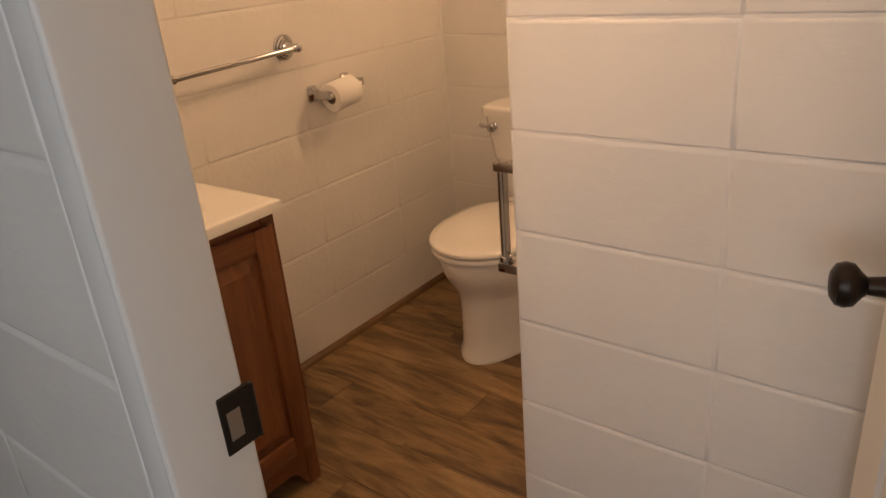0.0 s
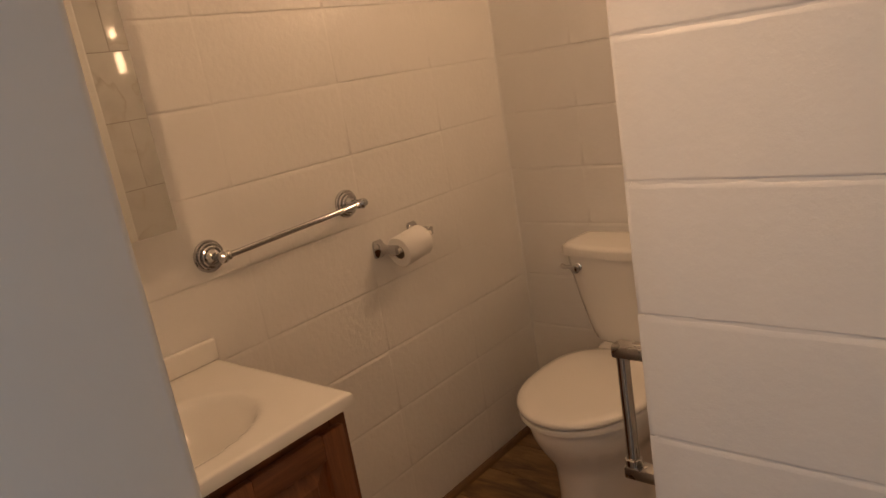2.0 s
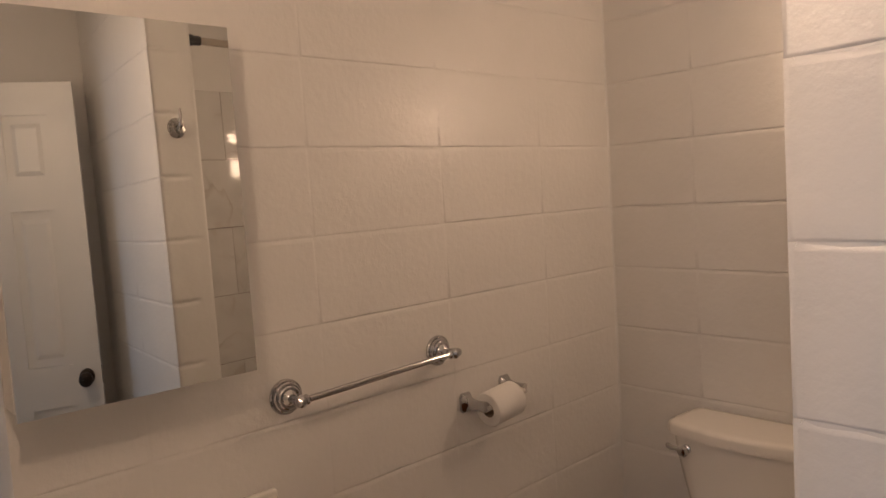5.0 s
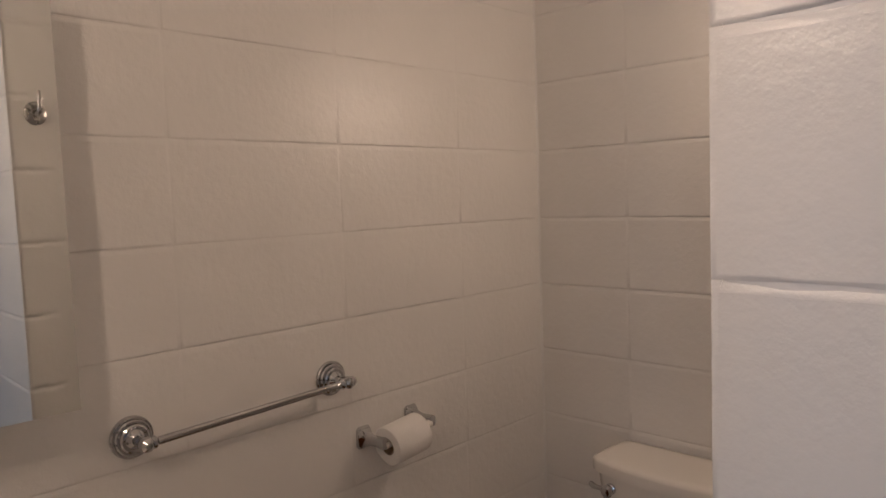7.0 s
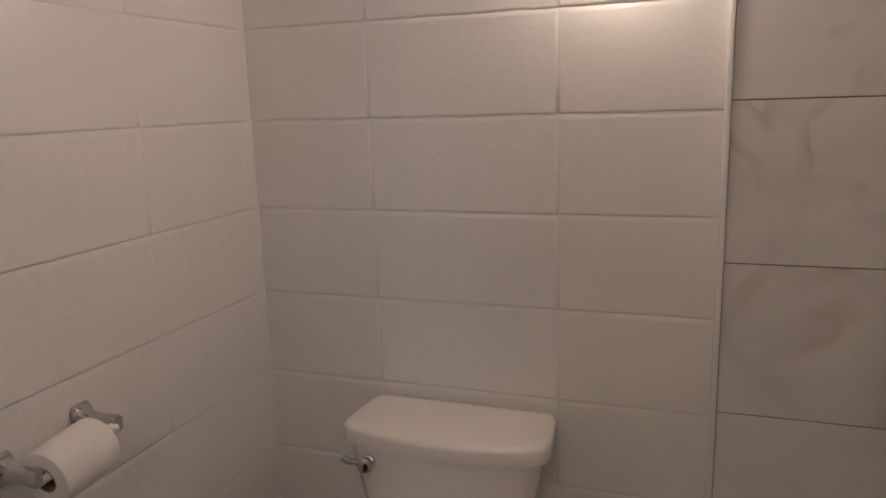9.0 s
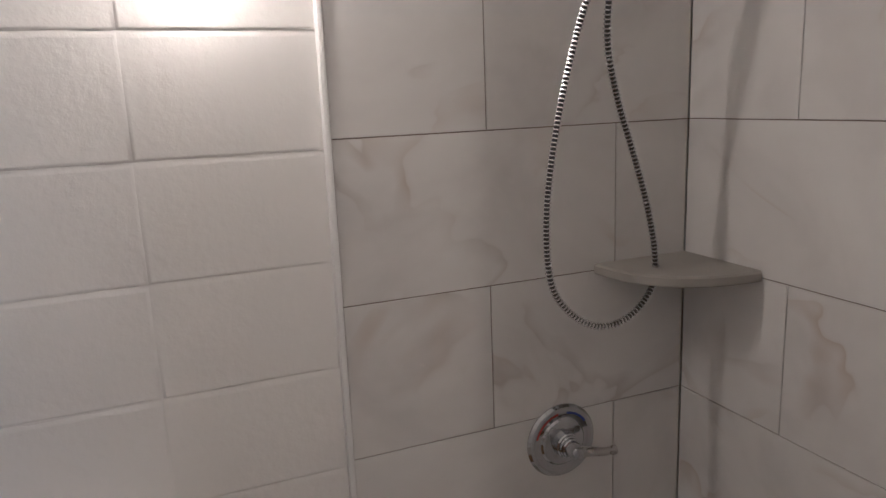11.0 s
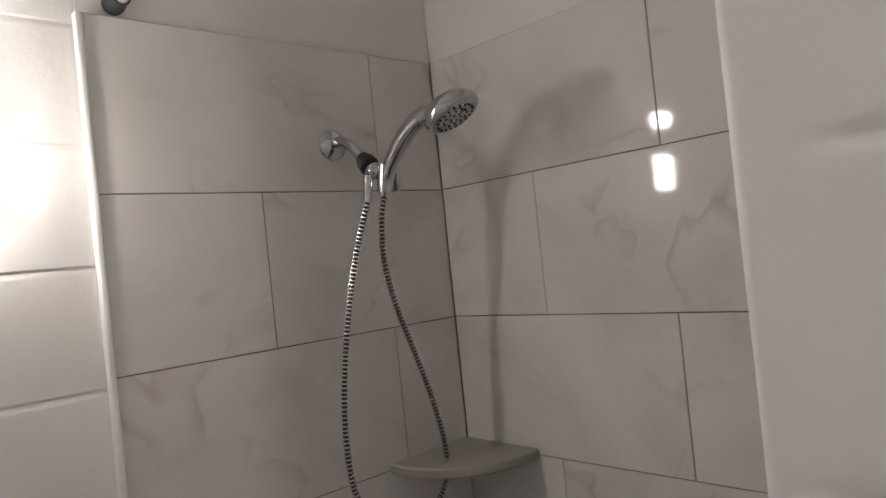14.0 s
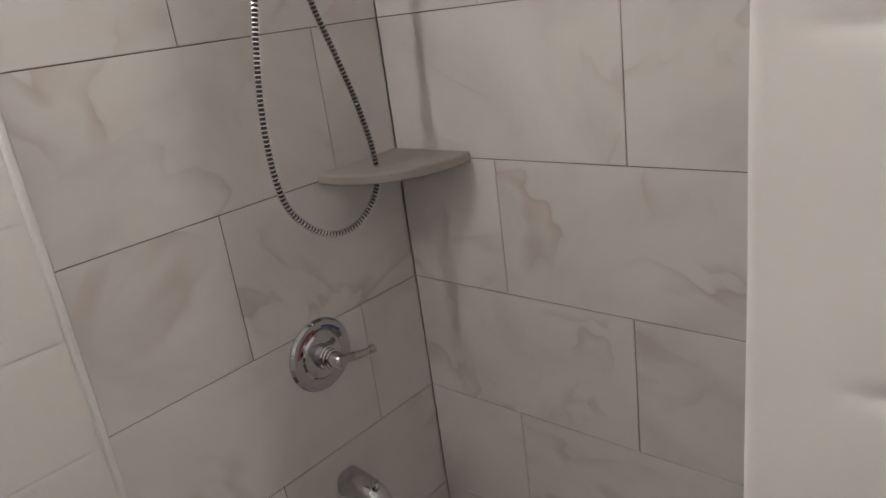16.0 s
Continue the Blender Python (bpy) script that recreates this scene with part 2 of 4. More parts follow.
def oval(cx, y_front, y_back, hw, z, k=48, square_back=0.0, power=2.0):
    """A closed outline, round at the front (low y), squarer towards the back."""
    cy, hl = (y_front + y_back) / 2, (y_back - y_front) / 2
    pts = []
    for i in range(k):
        a = 2 * math.pi * i / k
        c, s = math.cos(a), math.sin(a)
        e = 2.0 / (power + (square_back if s > 0 else 0.0))
        pts.append((cx + hw * math.copysign(abs(c) ** e, c), cy + hl * math.copysign(abs(s) ** e, s), z))
    return pts


# ---- structure ----
C = 0.2032
CEIL = 2.44
XE, XS, XP, YP, YB = 1.033, 1.820, 1.079, -1.219, -1.054
YD, YO = -2.020, -2.102
XJ, XR = 1.271, 1.95
XW = 2.02


def setting(name, bm, material, label, category):
    return tagged(part(name, bm, material), label, category, kind="structure")


wall_west = setting("wall_west", box(-0.2, -0.0022, -2.09, 0.2, 0, CEIL), WALL_PAINT, "white painted concrete block wall behind the vanity", "wall")
wall_north = setting("wall_north", box(0.0, XE, 0.0030, 0.2, 0, CEIL), WALL_PAINT, "white painted concrete block wall behind the toilet", "wall")
wall_shower_end = setting("wall_shower_end", box(XE, 2.2, 0.0, 0.2, 0, CEIL), SMOOTH_PAINT, "shower end wall with marble tiles under white paint", "wall")
wall_east = setting("wall_east", box(XS + 0.013, 2.2, YB, -0.001, 0, CEIL), SMOOTH_PAINT, "long shower wall with marble tiles under white paint", "wall")
wall_entry_side = setting("wall_entry_side", box(XW, 2.2, -2.09, YP - 0.0, 0, CEIL), SMOOTH_PAINT, "plain white side wall behind the open door", "wall")
wall_partition = setting("wall_partition", box(XP + 0.004, 2.2, YP + 0.0022, YB, 0, CEIL), SMOOTH_PAINT, "white painted block partition between entry and shower", "wall")
wall_south = setting("wall_south", box(-0.2, XJ - 0.0545, YO + 0.0030, YD, 0, CEIL), WALL_PAINT, "white block wall beside the bathroom doorway", "wall")
bm = box(XR + 0.036, 2.2, YO + 0.002, YD, 0, CEIL)
box(XJ - 0.054, XR + 0.036, YO + 0.002, YD, 2.075, CEIL, bm=bm)
wall_lintel = setting("wall_south_lintel", bm, WALL_PAINT, "white block wall above and beside the doorway", "wall")
ceiling = setting("ceiling", box(-0.2, 2.2, YD, 0.2, CEIL, CEIL + 0.1), CEILING_PAINT, "flat white painted ceiling", "ceiling")
floor = setting("floor", box(-0.2, 2.2, -2.2, 0.2, -0.1, -0.004), DARK, "brown wood-look vinyl plank floor", "floor")

# unseen room added before the door, to enclose the daylight and bounce it
floor_hall = setting("floor_hall", box(-1.6, 3.4, -4.6, -2.2, -0.1, -0.0), PLANK, "unseen brown plank floor added before the bathroom door", "floor")
ceiling_unseen_hall = setting("ceiling_unseen_hall", box(-1.6, 3.4, -4.6, YO - 0.002, 2.5, 2.6), CEILING_PAINT, "unseen white ceiling added before the bathroom door", "ceiling")
wall_unseen_west = setting("wall_unseen_west", box(-1.7, -1.6, -4.6, -1.9, 0, 2.5), SMOOTH_PAINT, "unseen plain white wall added around the hall", "wall")
bm = box(-1.6, 1.65, -4.7, -4.6, 0, 2.5)
box(3.05, 3.4, -4.7, -4.6, 0, 2.5, bm=bm)
box(1.65, 3.05, -4.7, -4.6, 0, 1.0, bm=bm)
box(1.65, 3.05, -4.7, -4.6, 2.15, 2.5, bm=bm)
wall_unseen_south = setting("wall_unseen_south", bm, SMOOTH_PAINT, "unseen plain white wall added with an opening for daylight", "wall")
wall_unseen_east = setting("wall_unseen_east", box(3.4, 3.5, -4.7, -1.95, 0, 2.5), SMOOTH_PAINT, "unseen plain white wall added around the hall", "wall")
bm = box(-1.6, -0.2, -2.09, -1.95, 0, 2.5)
box(2.2, 3.4, -2.09, -1.95, 0, 2.5, bm=bm)
wall_unseen_north = setting("wall_unseen_north", bm, SMOOTH_PAINT, "unseen plain white wall added beside the bathroom", "wall")
GLASS = mat("window glass", 0.0, 0, (1, 1, 1))[0]
GLASS.node_tree.nodes["Principled BSDF"].inputs["Transmission Weight"].default_value = 1.0
# unseen window, added as an opening behind the daylight area light
window_1 = empty("window_1", "unseen white framed window added behind the daylight stand-in", "window", kind="structure")
bm = box(1.65, 3.05, -4.68, -4.62, 1.0, 1.05)
box(1.65, 3.05, -4.68, -4.62, 2.1, 2.15, bm=bm)
box(1.65, 1.7, -4.68, -4.62, 1.05, 2.1, bm=bm)
box(3.0, 3.05, -4.68, -4.62, 1.05, 2.1, bm=bm)
part("unseen_window_frame", bm, TRIM_PAINT, window_1)
pane = part("pane", box(1.7, 3.0, -4.652, -4.646, 1.05, 2.1), GLASS, window_1)
pane.visible_shadow = False

# door frame: jamb boards with eased edges
door_frame = empty("door_frame", "white painted wooden door jamb with a bronze strike plate", "door frame", kind="structure")
part("jamb", box(XJ - 0.0105, XJ, YO - 0.006, YD + 0.002, 0, 2.07, 0.005, 3), TRIM_PAINT, door_frame, smooth=40)
part("jamb_edge", box(XJ - 0.054, XJ - 0.0115, YO - 0.003, YD, 0, 2.07, 0.003, 2), TRIM_PAINT, door_frame, smooth=40)
part("caulk_bead", tube([(XJ - 0.011, YO - 0.0025, 0), (XJ - 0.011, YO - 0.0025, 2.07)], 0.002, 8), CAULK, door_frame, smooth=50)
part("jamb", box(XR, XR + 0.036, YO - 0.004, YD + 0.002, 0, 2.07, 0.008, 3), TRIM_PAINT, door_frame, smooth=40)
part("head_jamb", box(XJ, XR, YO - 0.004, YD + 0.002, 2.04, 2.07, 0.006, 2), TRIM_PAINT, door_frame, smooth=40)
rough_bead = random.Random(8)
bm = tube([(XJ - 0.0555 + rough_bead.uniform(-0.0008, 0.0008), YO + 0.0005, 2.07 * i / 90) for i in range(91)], [0.0042 * rough_bead.uniform(0.8, 1.25) for i in range(91)], 8)
part("caulk_bead", bm, CAULK, door_frame, smooth=50)
plate = box(XJ - 0.003, XJ + 0.0018, YD - 0.03, YD + 0.008, 0.924, 0.988, 0.0015, 1)
strike = part("strike_plate", plate, BRONZE, door_frame, "dark bronze strike plate")
part("strike_hole", box(XJ - 0.002, XJ + 0.0024, YD - 0.024, YD - 0.008, 0.938, 0.970, 0.001, 1), STEEL, strike, "bare metal latch hole")
part("strike_lip", tube([(XJ + 0.001, YD + 0.008, 0.926), (XJ + 0.001, YD + 0.008, 0.986)], 0.003, 8), BRONZE, strike, smooth=50)

# smooth end of the partition, with dents where the bed joints run out
part("block_end", box(XP + 0.001, XP + 0.02, YP + 0.005, YB, 0, CEIL), SMOOTH_PAINT, wall_partition)


def plaster_end():
    """Skim coat over the block ends: the bed joints run out in it as short dents."""
    r = random.Random(3)
    reach = [r.uniform(0.07, 0.1) for _ in range(14)]
    deep = [r.uniform(0.0036, 0.0068) for _ in range(14)]
    ny, nzz = 26, 520
    bm = bmesh.new()
    rows = []
    for i in range(nzz + 1):
        z = CEIL * i / nzz
        k = round(z / C)
        row = []
        for j in range(ny + 1):
            u = j / ny
            y = YP + 0.0005 + (YB - YP - 0.0005) * u
            x = XP - 0.004 + 0.0012 * noise.noise((y * 14, z * 9, 2.0))
            run = (y - YP) / reach[min(k, 13)]
            if run < 1.6:
                line = 0.003 * noise.noise((y * 40, k * 3.7, 5.0))
                x += deep[min(k, 13)] * math.exp(-((z - k * C - line) / 0.0055) ** 2) * max(0.0, 1 - (run / 1.6) ** 3)
            edge = min(y - YP, YB - y)
            if edge < 0.005:
                x += (0.005 - edge) ** 2 / 0.005
            row.append(bm.verts.new((x, y, z)))
        rows.append(row)
    for a, b in zip(rows, rows[1:]):
        for j in range(ny):
            bm.faces.new((a[j], b[j], b[j + 1], a[j + 1])).smooth = True
    bmesh.ops.recalc_face_normals(bm, faces=bm.faces[:])
    if sum(f.normal.x for f in bm.faces) > 0:
        bmesh.ops.reverse_faces(bm, faces=bm.faces[:])
    return part("plaster_end", bm, SMOOTH_PAINT, wall_partition)


plaster_end()


# ---- bathroom door ----
def interior_door():
    w, h, th = 0.685, 2.025, 0.035
    hx, hy = XR - 0.012, YD + 0.03
    d = empty("door_1", "white six-panel door standing open against the side wall", "door", kind="structure", at=(hx, hy, 0.012))
    bm = bmesh.new()
    stiles = [(0, 0.11), (0.2875, 0.3975), (w - 0.11, w)]
    rails = [(0, 0.22), (0.80, 0.96), (1.55, 1.65), (h - 0.12, h)]
    for a, b in stiles:
        box(a, b, -th / 2, th / 2, 0, h, bm=bm)
    for (a, b) in rails:
        for (c, e) in ((0.11, 0.2875), (0.3975, w - 0.11)):
            box(c, e, -th / 2, th / 2, a, b, bm=bm)
    leaf = part("frame", bm, DOOR_PAINT, d)
    for (c, e) in ((0.11, 0.2875), (0.3975, w - 0.11)):
        for (r0, r1) in zip(rails, rails[1:]):
            z0, z1 = r0[1], r1[0]
            p = box(c, e, -th / 2 + 0.008, th / 2 - 0.008, z0, z1)
            for s in (-1, 1):
                g = 0.028
                lo = [(c + g, s * (th / 2 - 0.009), z0 + g), (e - g, s * (th / 2 - 0.009), z0 + g), (e - g, s * (th / 2 - 0.009), z1 - g), (c + g, s * (th / 2 - 0.009), z1 - g)]
                k = 0.02
                hi = [(c + g + k, s * (th / 2 - 0.002), z0 + g + k), (e - g - k, s * (th / 2 - 0.002), z0 + g + k), (e - g - k, s * (th / 2 - 0.002), z1 - g - k), (c + g + k, s * (th / 2 - 0.002), z1 - g - k)]
                a = [p.verts.new(q) for q in lo]
                b = [p.verts.new(q) for q in hi]
                for i in range(4):
                    p.faces.new((a[i], a[(i + 1) % 4], b[(i + 1) % 4], b[i]))
                p.faces.new(b)
            bmesh.ops.recalc_face_normals(p, faces=p.faces[:])
            part("panel", p, DOOR_PAINT, d)
    for s in (-1, 1):
        prof = [(0, 0.032), (0.004, 0.032), (0.008, 0.026), (0.012, 0.014), (0.038, 0.0115), (0.045, 0.018), (0.053, 0.0275), (0.063, 0.0295), (0.073, 0.0265), (0.079, 0.017), (0.081, 0.002)]
        part("door_knob", turned(prof, (w - 0.06, s * th / 2, 0.906), (0, s, 0)), BRONZE, d, "dark bronze round knob", smooth=40)
    part("latch_plate", box(w - 0.001, w + 0.0015, -0.012, 0.012, 0.87, 0.94, 0.001, 1), BRONZE, d)
    for z in (0.2, 1.0, 1.8):
        part("hinge", tube([(-0.004, -th / 2 - 0.004, z), (-0.004, -th / 2 - 0.004, z + 0.09)], 0.006, 10), BRONZE, d, smooth=50)
    ang = math.degrees(math.atan2(-1.30 - hy, 1.727 - hx))
    d.rotation_euler = (0, 0, radians(ang))
    return d


interior_door()


# ---- vanity ----
VY0, VY1, VX = -1.93, -1.332, 0.467


def vanity_cabinet():
    v = empty("vanity_cabinet", "stained oak bathroom vanity with raised-panel doors", "vanity", at=(0, 0, 0))
    bm = box(0.004, VX - 0.02, VY0 + 0.012, VY1, 0.09, 0.70)
    part("body", bm, OAK, v)
    part("face_stile", box(VX - 0.02, VX, VY0, VY0 + 0.045, 0.0, 0.797, 0.002, 1), OAK, v)
    part("face_stile", box(VX - 0.02, VX, VY1 - 0.042, VY1, 0.0, 0.797, 0.002, 1), OAK, v)
    bm = box(VX - 0.02, VX - 0.001, VY0 + 0.045, VY1 - 0.042, 0.74, 0.797)
    part("face_rail", bm, OAK_H, v)
    # base rail with a curved cut-out between the feet
    k = 24
    low, top = [], []
    for i in range(k + 1):
        y = VY0 + 0.045 + (VY1 - VY0 - 0.087) * i / k
        u = min(i, k - i) / k
        low.append((y, 0.07 * min(1.0, max(0.0, u / 0.09 - 0.1)) ** 0.5))
        top.append((y, 0.15))
    bm = bmesh.new()
    for x in (VX - 0.02, VX - 0.001):
        va, vb = [bm.verts.new((x, *q)) for q in low], [bm.verts.new((x, *q)) for q in top]
        for i in range(k):
            bm.faces.new((va[i], va[i + 1], vb[i + 1], vb[i]))
    bmesh.ops.recalc_face_normals(bm, faces=bm.faces[:])
    part("base_rail", bm, OAK_H, v)
    part("toe_kick", box(VX - 0.08, VX - 0.07, VY0 + 0.02, VY1 - 0.02, 0, 0.09), DARK, v)
    part("side_panel", box(0.004, VX - 0.021, VY1 - 0.004, VY1 + 0.002, 0.0, 0.796), OAK, v)
    mid = (VY0 + VY1) / 2
    for a, b in ((VY0 + 0.02, mid - 0.002), (mid + 0.002, VY1 - 0.022)):
        z0, z1, s = 0.135, 0.775, 0.055
        fr = part("door", box(VX + 0.001, VX + 0.006, a + 0.003, b - 0.003, z0 + 0.003, z1 - 0.003), OAK, v, smooth=40)
        part("door_stile", box(VX + 0.001, VX + 0.019, a, a + s, z0, z1, 0.004, 2), OAK, fr, smooth=40)
        part("door_stile", box(VX + 0.001, VX + 0.019, b - s, b, z0, z1, 0.004, 2), OAK, fr, smooth=40)
        part("door_rail", box(VX + 0.001, VX + 0.018, a + s, b - s, z0, z0 + s, 0.003, 2), OAK_H, fr, smooth=40)
        part("door_rail", box(VX + 0.001, VX + 0.018, a + s, b - s, z1 - s, z1, 0.003, 2), OAK_H, fr, smooth=40)
        ya, yb, za, zb = a + s, b - s, z0 + s, z1 - s
        rings = []
        for g, x in ((0.0, VX + 0.0065), (0.0, VX + 0.008), (0.006, VX + 0.0085), (0.034, VX + 0.0165), (0.036, VX + 0.018)):
            rings.append([(x, ya + g, za + g), (x, yb - g, za + g), (x, yb - g, zb - g), (x, ya + g, zb - g)])
        part("raised_panel", loft(rings), OAK, fr)
    return v


vanity_cabinet()


def vanity_top():
    y0, y1, x1, z1 = -1.945, -1.329, 0.491, 0.830
    t = empty("countertop", "white cultured marble vanity top with an oval basin", "countertop")
    cx, cy, ax, ay, deep = 0.285, -1.635, 0.145, 0.205, 0.115
    nx, ny = 44, 56
    bm = bmesh.new()
    grid = []
    for i in range(nx + 1):
        row = []
        for j in range(ny + 1):
            x, y = 0.003 + (x1 - 0.003) * i / nx, y0 + (y1 - y0) * j / ny
            r = math.hypot((x - cx) / ax, (y - cy) / ay)
            z = z1
            if r < 1.08:
                z = z1 - deep * (1 - min(r / 1.0, 1) ** 2.6) ** 0.8 if r < 1 else z1
                z -= 0.004 * max(0.0, 1.08 - max(r, 1.0)) / 0.08
            row.append(bm.verts.new((x, y, z)))
        grid.append(row)
    for i in range(nx):
        for j in range(ny):
            bm.faces.new((grid[i][j], grid[i + 1][j], grid[i + 1][j + 1], grid[i][j + 1]))
    loop = [grid[i][0] for i in range(nx + 1)] + [grid[nx][j] for j in range(1, ny + 1)] + [grid[i][ny] for i in range(nx - 1, -1, -1)] + [grid[0][j] for j in range(ny - 1, 0, -1)]
    def skirt(ring, grow, dz):
        out = []
        for v in ring:
            c = v.co.copy()
            c.x = c.x + grow if c.x > x1 - 0.001 else c.x
            c.y += grow if c.y > y1 - 0.001 else (-grow if c.y < y0 + 0.001 else 0)
            c.z += dz
            out.append(bm.verts.new(c))
        for i in range(len(ring)):
            j = (i + 1) % len(ring)
            bm.faces.new((ring[j], ring[i], out[i], out[j]))
        return out
    a = skirt(loop, 0.003, -0.0015)
    b = skirt(a, 0.002, -0.003)
    c = skirt(b, 0.0, -0.022)
    skirt(c, -0.03, -0.003)
    bmesh.ops.recalc_face_normals(bm, faces=bm.faces[:])
    part("top", bm, SOLID, t, smooth=50)
    bm = box(0.003, 0.024, y0, y1 + 0.004, z1 + 0.0005, z1 + 0.056, 0.006, 3)
    part("backsplash", bm, SOLID, t, smooth=40)
    part("drain", turned([(0, 0.022), (0.003, 0.021), (0.004, 0.014), (0.002, 0.012), (0.002, 0.001)], (cx, cy, z1 - deep + 0.001), (0, 0, 1)), CHROME, t, "chrome basin drain", smooth=40)
    return t


vanity_top()


def faucet():
    x, y, z = 0.072, -1.622, 0.832
    f = empty("faucet", "chrome single-lever basin faucet on the vanity top", "faucet", at=(0, 0, 0))
    rings = [[(x + (0.03 + g) * math.cos(a) * 1.0, y + (0.078 + g) * math.sin(a), z + h) for a in [2 * math.pi * i / 36 for i in range(36)]] for g, h in ((0, 0.0005), (0, 0.008), (-0.004, 0.014), (-0.012, 0.017))]
    part("base_plate", loft(rings), CHROME, f, smooth=40)
    part("body", turned([(0, 0.027), (0.03, 0.026), (0.06, 0.025), (0.085, 0.024), (0.1, 0.02), (0.106, 0.008)], (x, y, z + 0.015), (0.08, 0.0, 1)), CHROME, f, smooth=40)
    pts = curve_points([(x + 0.01, y, z + 0.055), (x + 0.06, y, z + 0.065), (x + 0.105, y, z + 0.05), (x + 0.115, y, z + 0.035)], 6)
    part("spout", tube(pts, [0.017 - 0.004 * i / len(pts) for i in range(len(pts))], 16), CHROME, f, smooth=40)
    pts = curve_points([(x - 0.018, y, z + 0.115), (x + 0.01, y, z + 0.132), (x + 0.04, y + 0.004, z + 0.128), (x + 0.056, y + 0.006, z + 0.116)], 6)
    lev = tube(pts, [0.024, 0.0245, 0.025, 0.025, 0.0245, 0.024, 0.023, 0.022, 0.021, 0.019, 0.017, 0.016, 0.015, 0.014, 0.013, 0.012, 0.011, 0.009, 0.006][:len(pts)], 16)
    for v in lev.verts:
        v.co.z = z + 0.12 + (v.co.z - z - 0.12) * 0.62
    part("lever", lev, CHROME, f, smooth=50)
    part("index_dot", turned([(0, 0.0045), (0.001, 0.004)], (x + 0.0275, y, z + 0.085), (1, 0, 0.05), 12), RUBBER, f)
    return f


faucet()


def medicine_cabinet():
    y0, y1, z0, z1, d = -1.812, -1.396, 1.178, 1.845, 0.112
    m = empty("medicine_cabinet", "mirror-fronted medicine cabinet hung on the block wall", "mirror cabinet")
    part("body", box(0.001, d - 0.018, y0 + 0.004, y1 - 0.004, z0 + 0.004, z1 - 0.004, 0.002, 1), SMOOTH_PAINT, m)

    def face(y, z):
        """The mirror plate hangs a little out of true and bows outwards."""
        u, v = y + 1.6, z - 1.5
        return d + 0.001 + 0.021 * u - 0.065 * u * u - 0.008 * v - 0.005 * v * v
    ny, nv = 32, 16
    bm = bmesh.new()
    rows = [[bm.verts.new((face(y, z), y, z)) for y in [y0 + (y1 - y0) * k / ny for k in range(ny + 1)]] for z in [z0 + (z1 - z0) * q / nv for q in range(nv + 1)]]
    for a, b in zip(rows, rows[1:]):
        for k in range(ny):
            bm.faces.new((a[k], a[k + 1], b[k + 1], b[k]))
    rim = rows[0] + [r[-1] for r in rows[1:]] + rows[-1][-2::-1] + [r[0] for r in rows[-2:0:-1]]
    back = [bm.verts.new((d - 0.0175, v.co.y, v.co.z)) for v in rim]
    for k in range(len(rim)):
        q = (k + 1) % len(rim)
        bm.faces.new((rim[q], rim[k], back[k], back[q]))
    bm.faces.new(back)
    bmesh.ops.recalc_face_normals(bm, faces=bm.faces[:])
    part("mirror_door", bm, MIRROR, m, "clear mirror glass", smooth=30)
    return m


medicine_cabinet()


# ---- towel bar, paper holder ----
def towel_bar():
    t = empty("towel_bar", "polished chrome towel bar with round stepped rosettes on the block wall", "towel bar")
    ends = [(-1.276, 1.075), (-0.820, 1.090)]
    for y, z in ends:
        prof = [(0, 0.040), (0.005, 0.040), (0.0075, 0.038), (0.0075, 0.0345), (0.012, 0.034), (0.0145, 0.0315), (0.0145, 0.0275), (0.019, 0.027), (0.0215, 0.024), (0.0215, 0.0185), (0.025, 0.016), (0.03, 0.010), (0.038, 0.0085), (0.05, 0.009), (0.056, 0.0125), (0.066, 0.0145), (0.075, 0.0125), (0.081, 0.006), (0.082, 0.001)]
        part("post", turned(prof, (0.0005, y, z), (1, 0, 0), 36), CHROME, t, smooth=18)
    a, b = Vector((0.066, ends[0][0], ends[0][1])), Vector((0.066, ends[1][0], ends[1][1]))
    d = (b - a).normalized()
    part("bar", tube([a, b], 0.0078, 18), CHROME, t, smooth=40)
    prof = [(0.006, 0.0105), (0.016, 0.0125), (0.02, 0.009), (0.021, 0.0078)]
    part("ferrule", turned(prof, a, d, 20), CHROME, t, smooth=40)
    part("ferrule", turned(prof, b, -d, 20), CHROME, t, smooth=40)
    part("finial", turned([(0.006, 0.0105), (0.012, 0.0122), (0.019, 0.009), (0.022, 0.003)], b, d, 20), CHROME, t, smooth=40)
    return t


towel_bar()


def paper_holder():
    h = empty("toilet_paper_holder", "chrome toilet paper holder with flared square posts", "paper holder")
    for y, z, s in ((-0.731, 0.927, 1), (-0.574, 0.942, -1)):
        rings = []
        for x, w, hh in ((0.0005, 0.021, 0.027), (0.004, 0.021, 0.027), (0.010, 0.018, 0.023), (0.022, 0.011, 0.015), (0.04, 0.008, 0.0115), (0.06, 0.0085, 0.012), (0.076, 0.0095, 0.0135), (0.083, 0.009, 0.0125)):
            b = 0.3
            rings.append([(x, y + w * c, z + hh * e) for c, e in ((-1, -1 + b), (-1 + b, -1), (1 - b, -1), (1, -1 + b), (1, 1 - b), (1 - b, 1), (-1 + b, 1), (-1, 1 - b))])
        part("post", loft(rings), CHROME, h, smooth=35)
    part("roller", tube([(0.076, -0.728, 0.922), (0.076, -0.577, 0.937)], 0.0105, 14), PLASTIC, h, "white spring roller", smooth=40)
    return h


paper_holder()


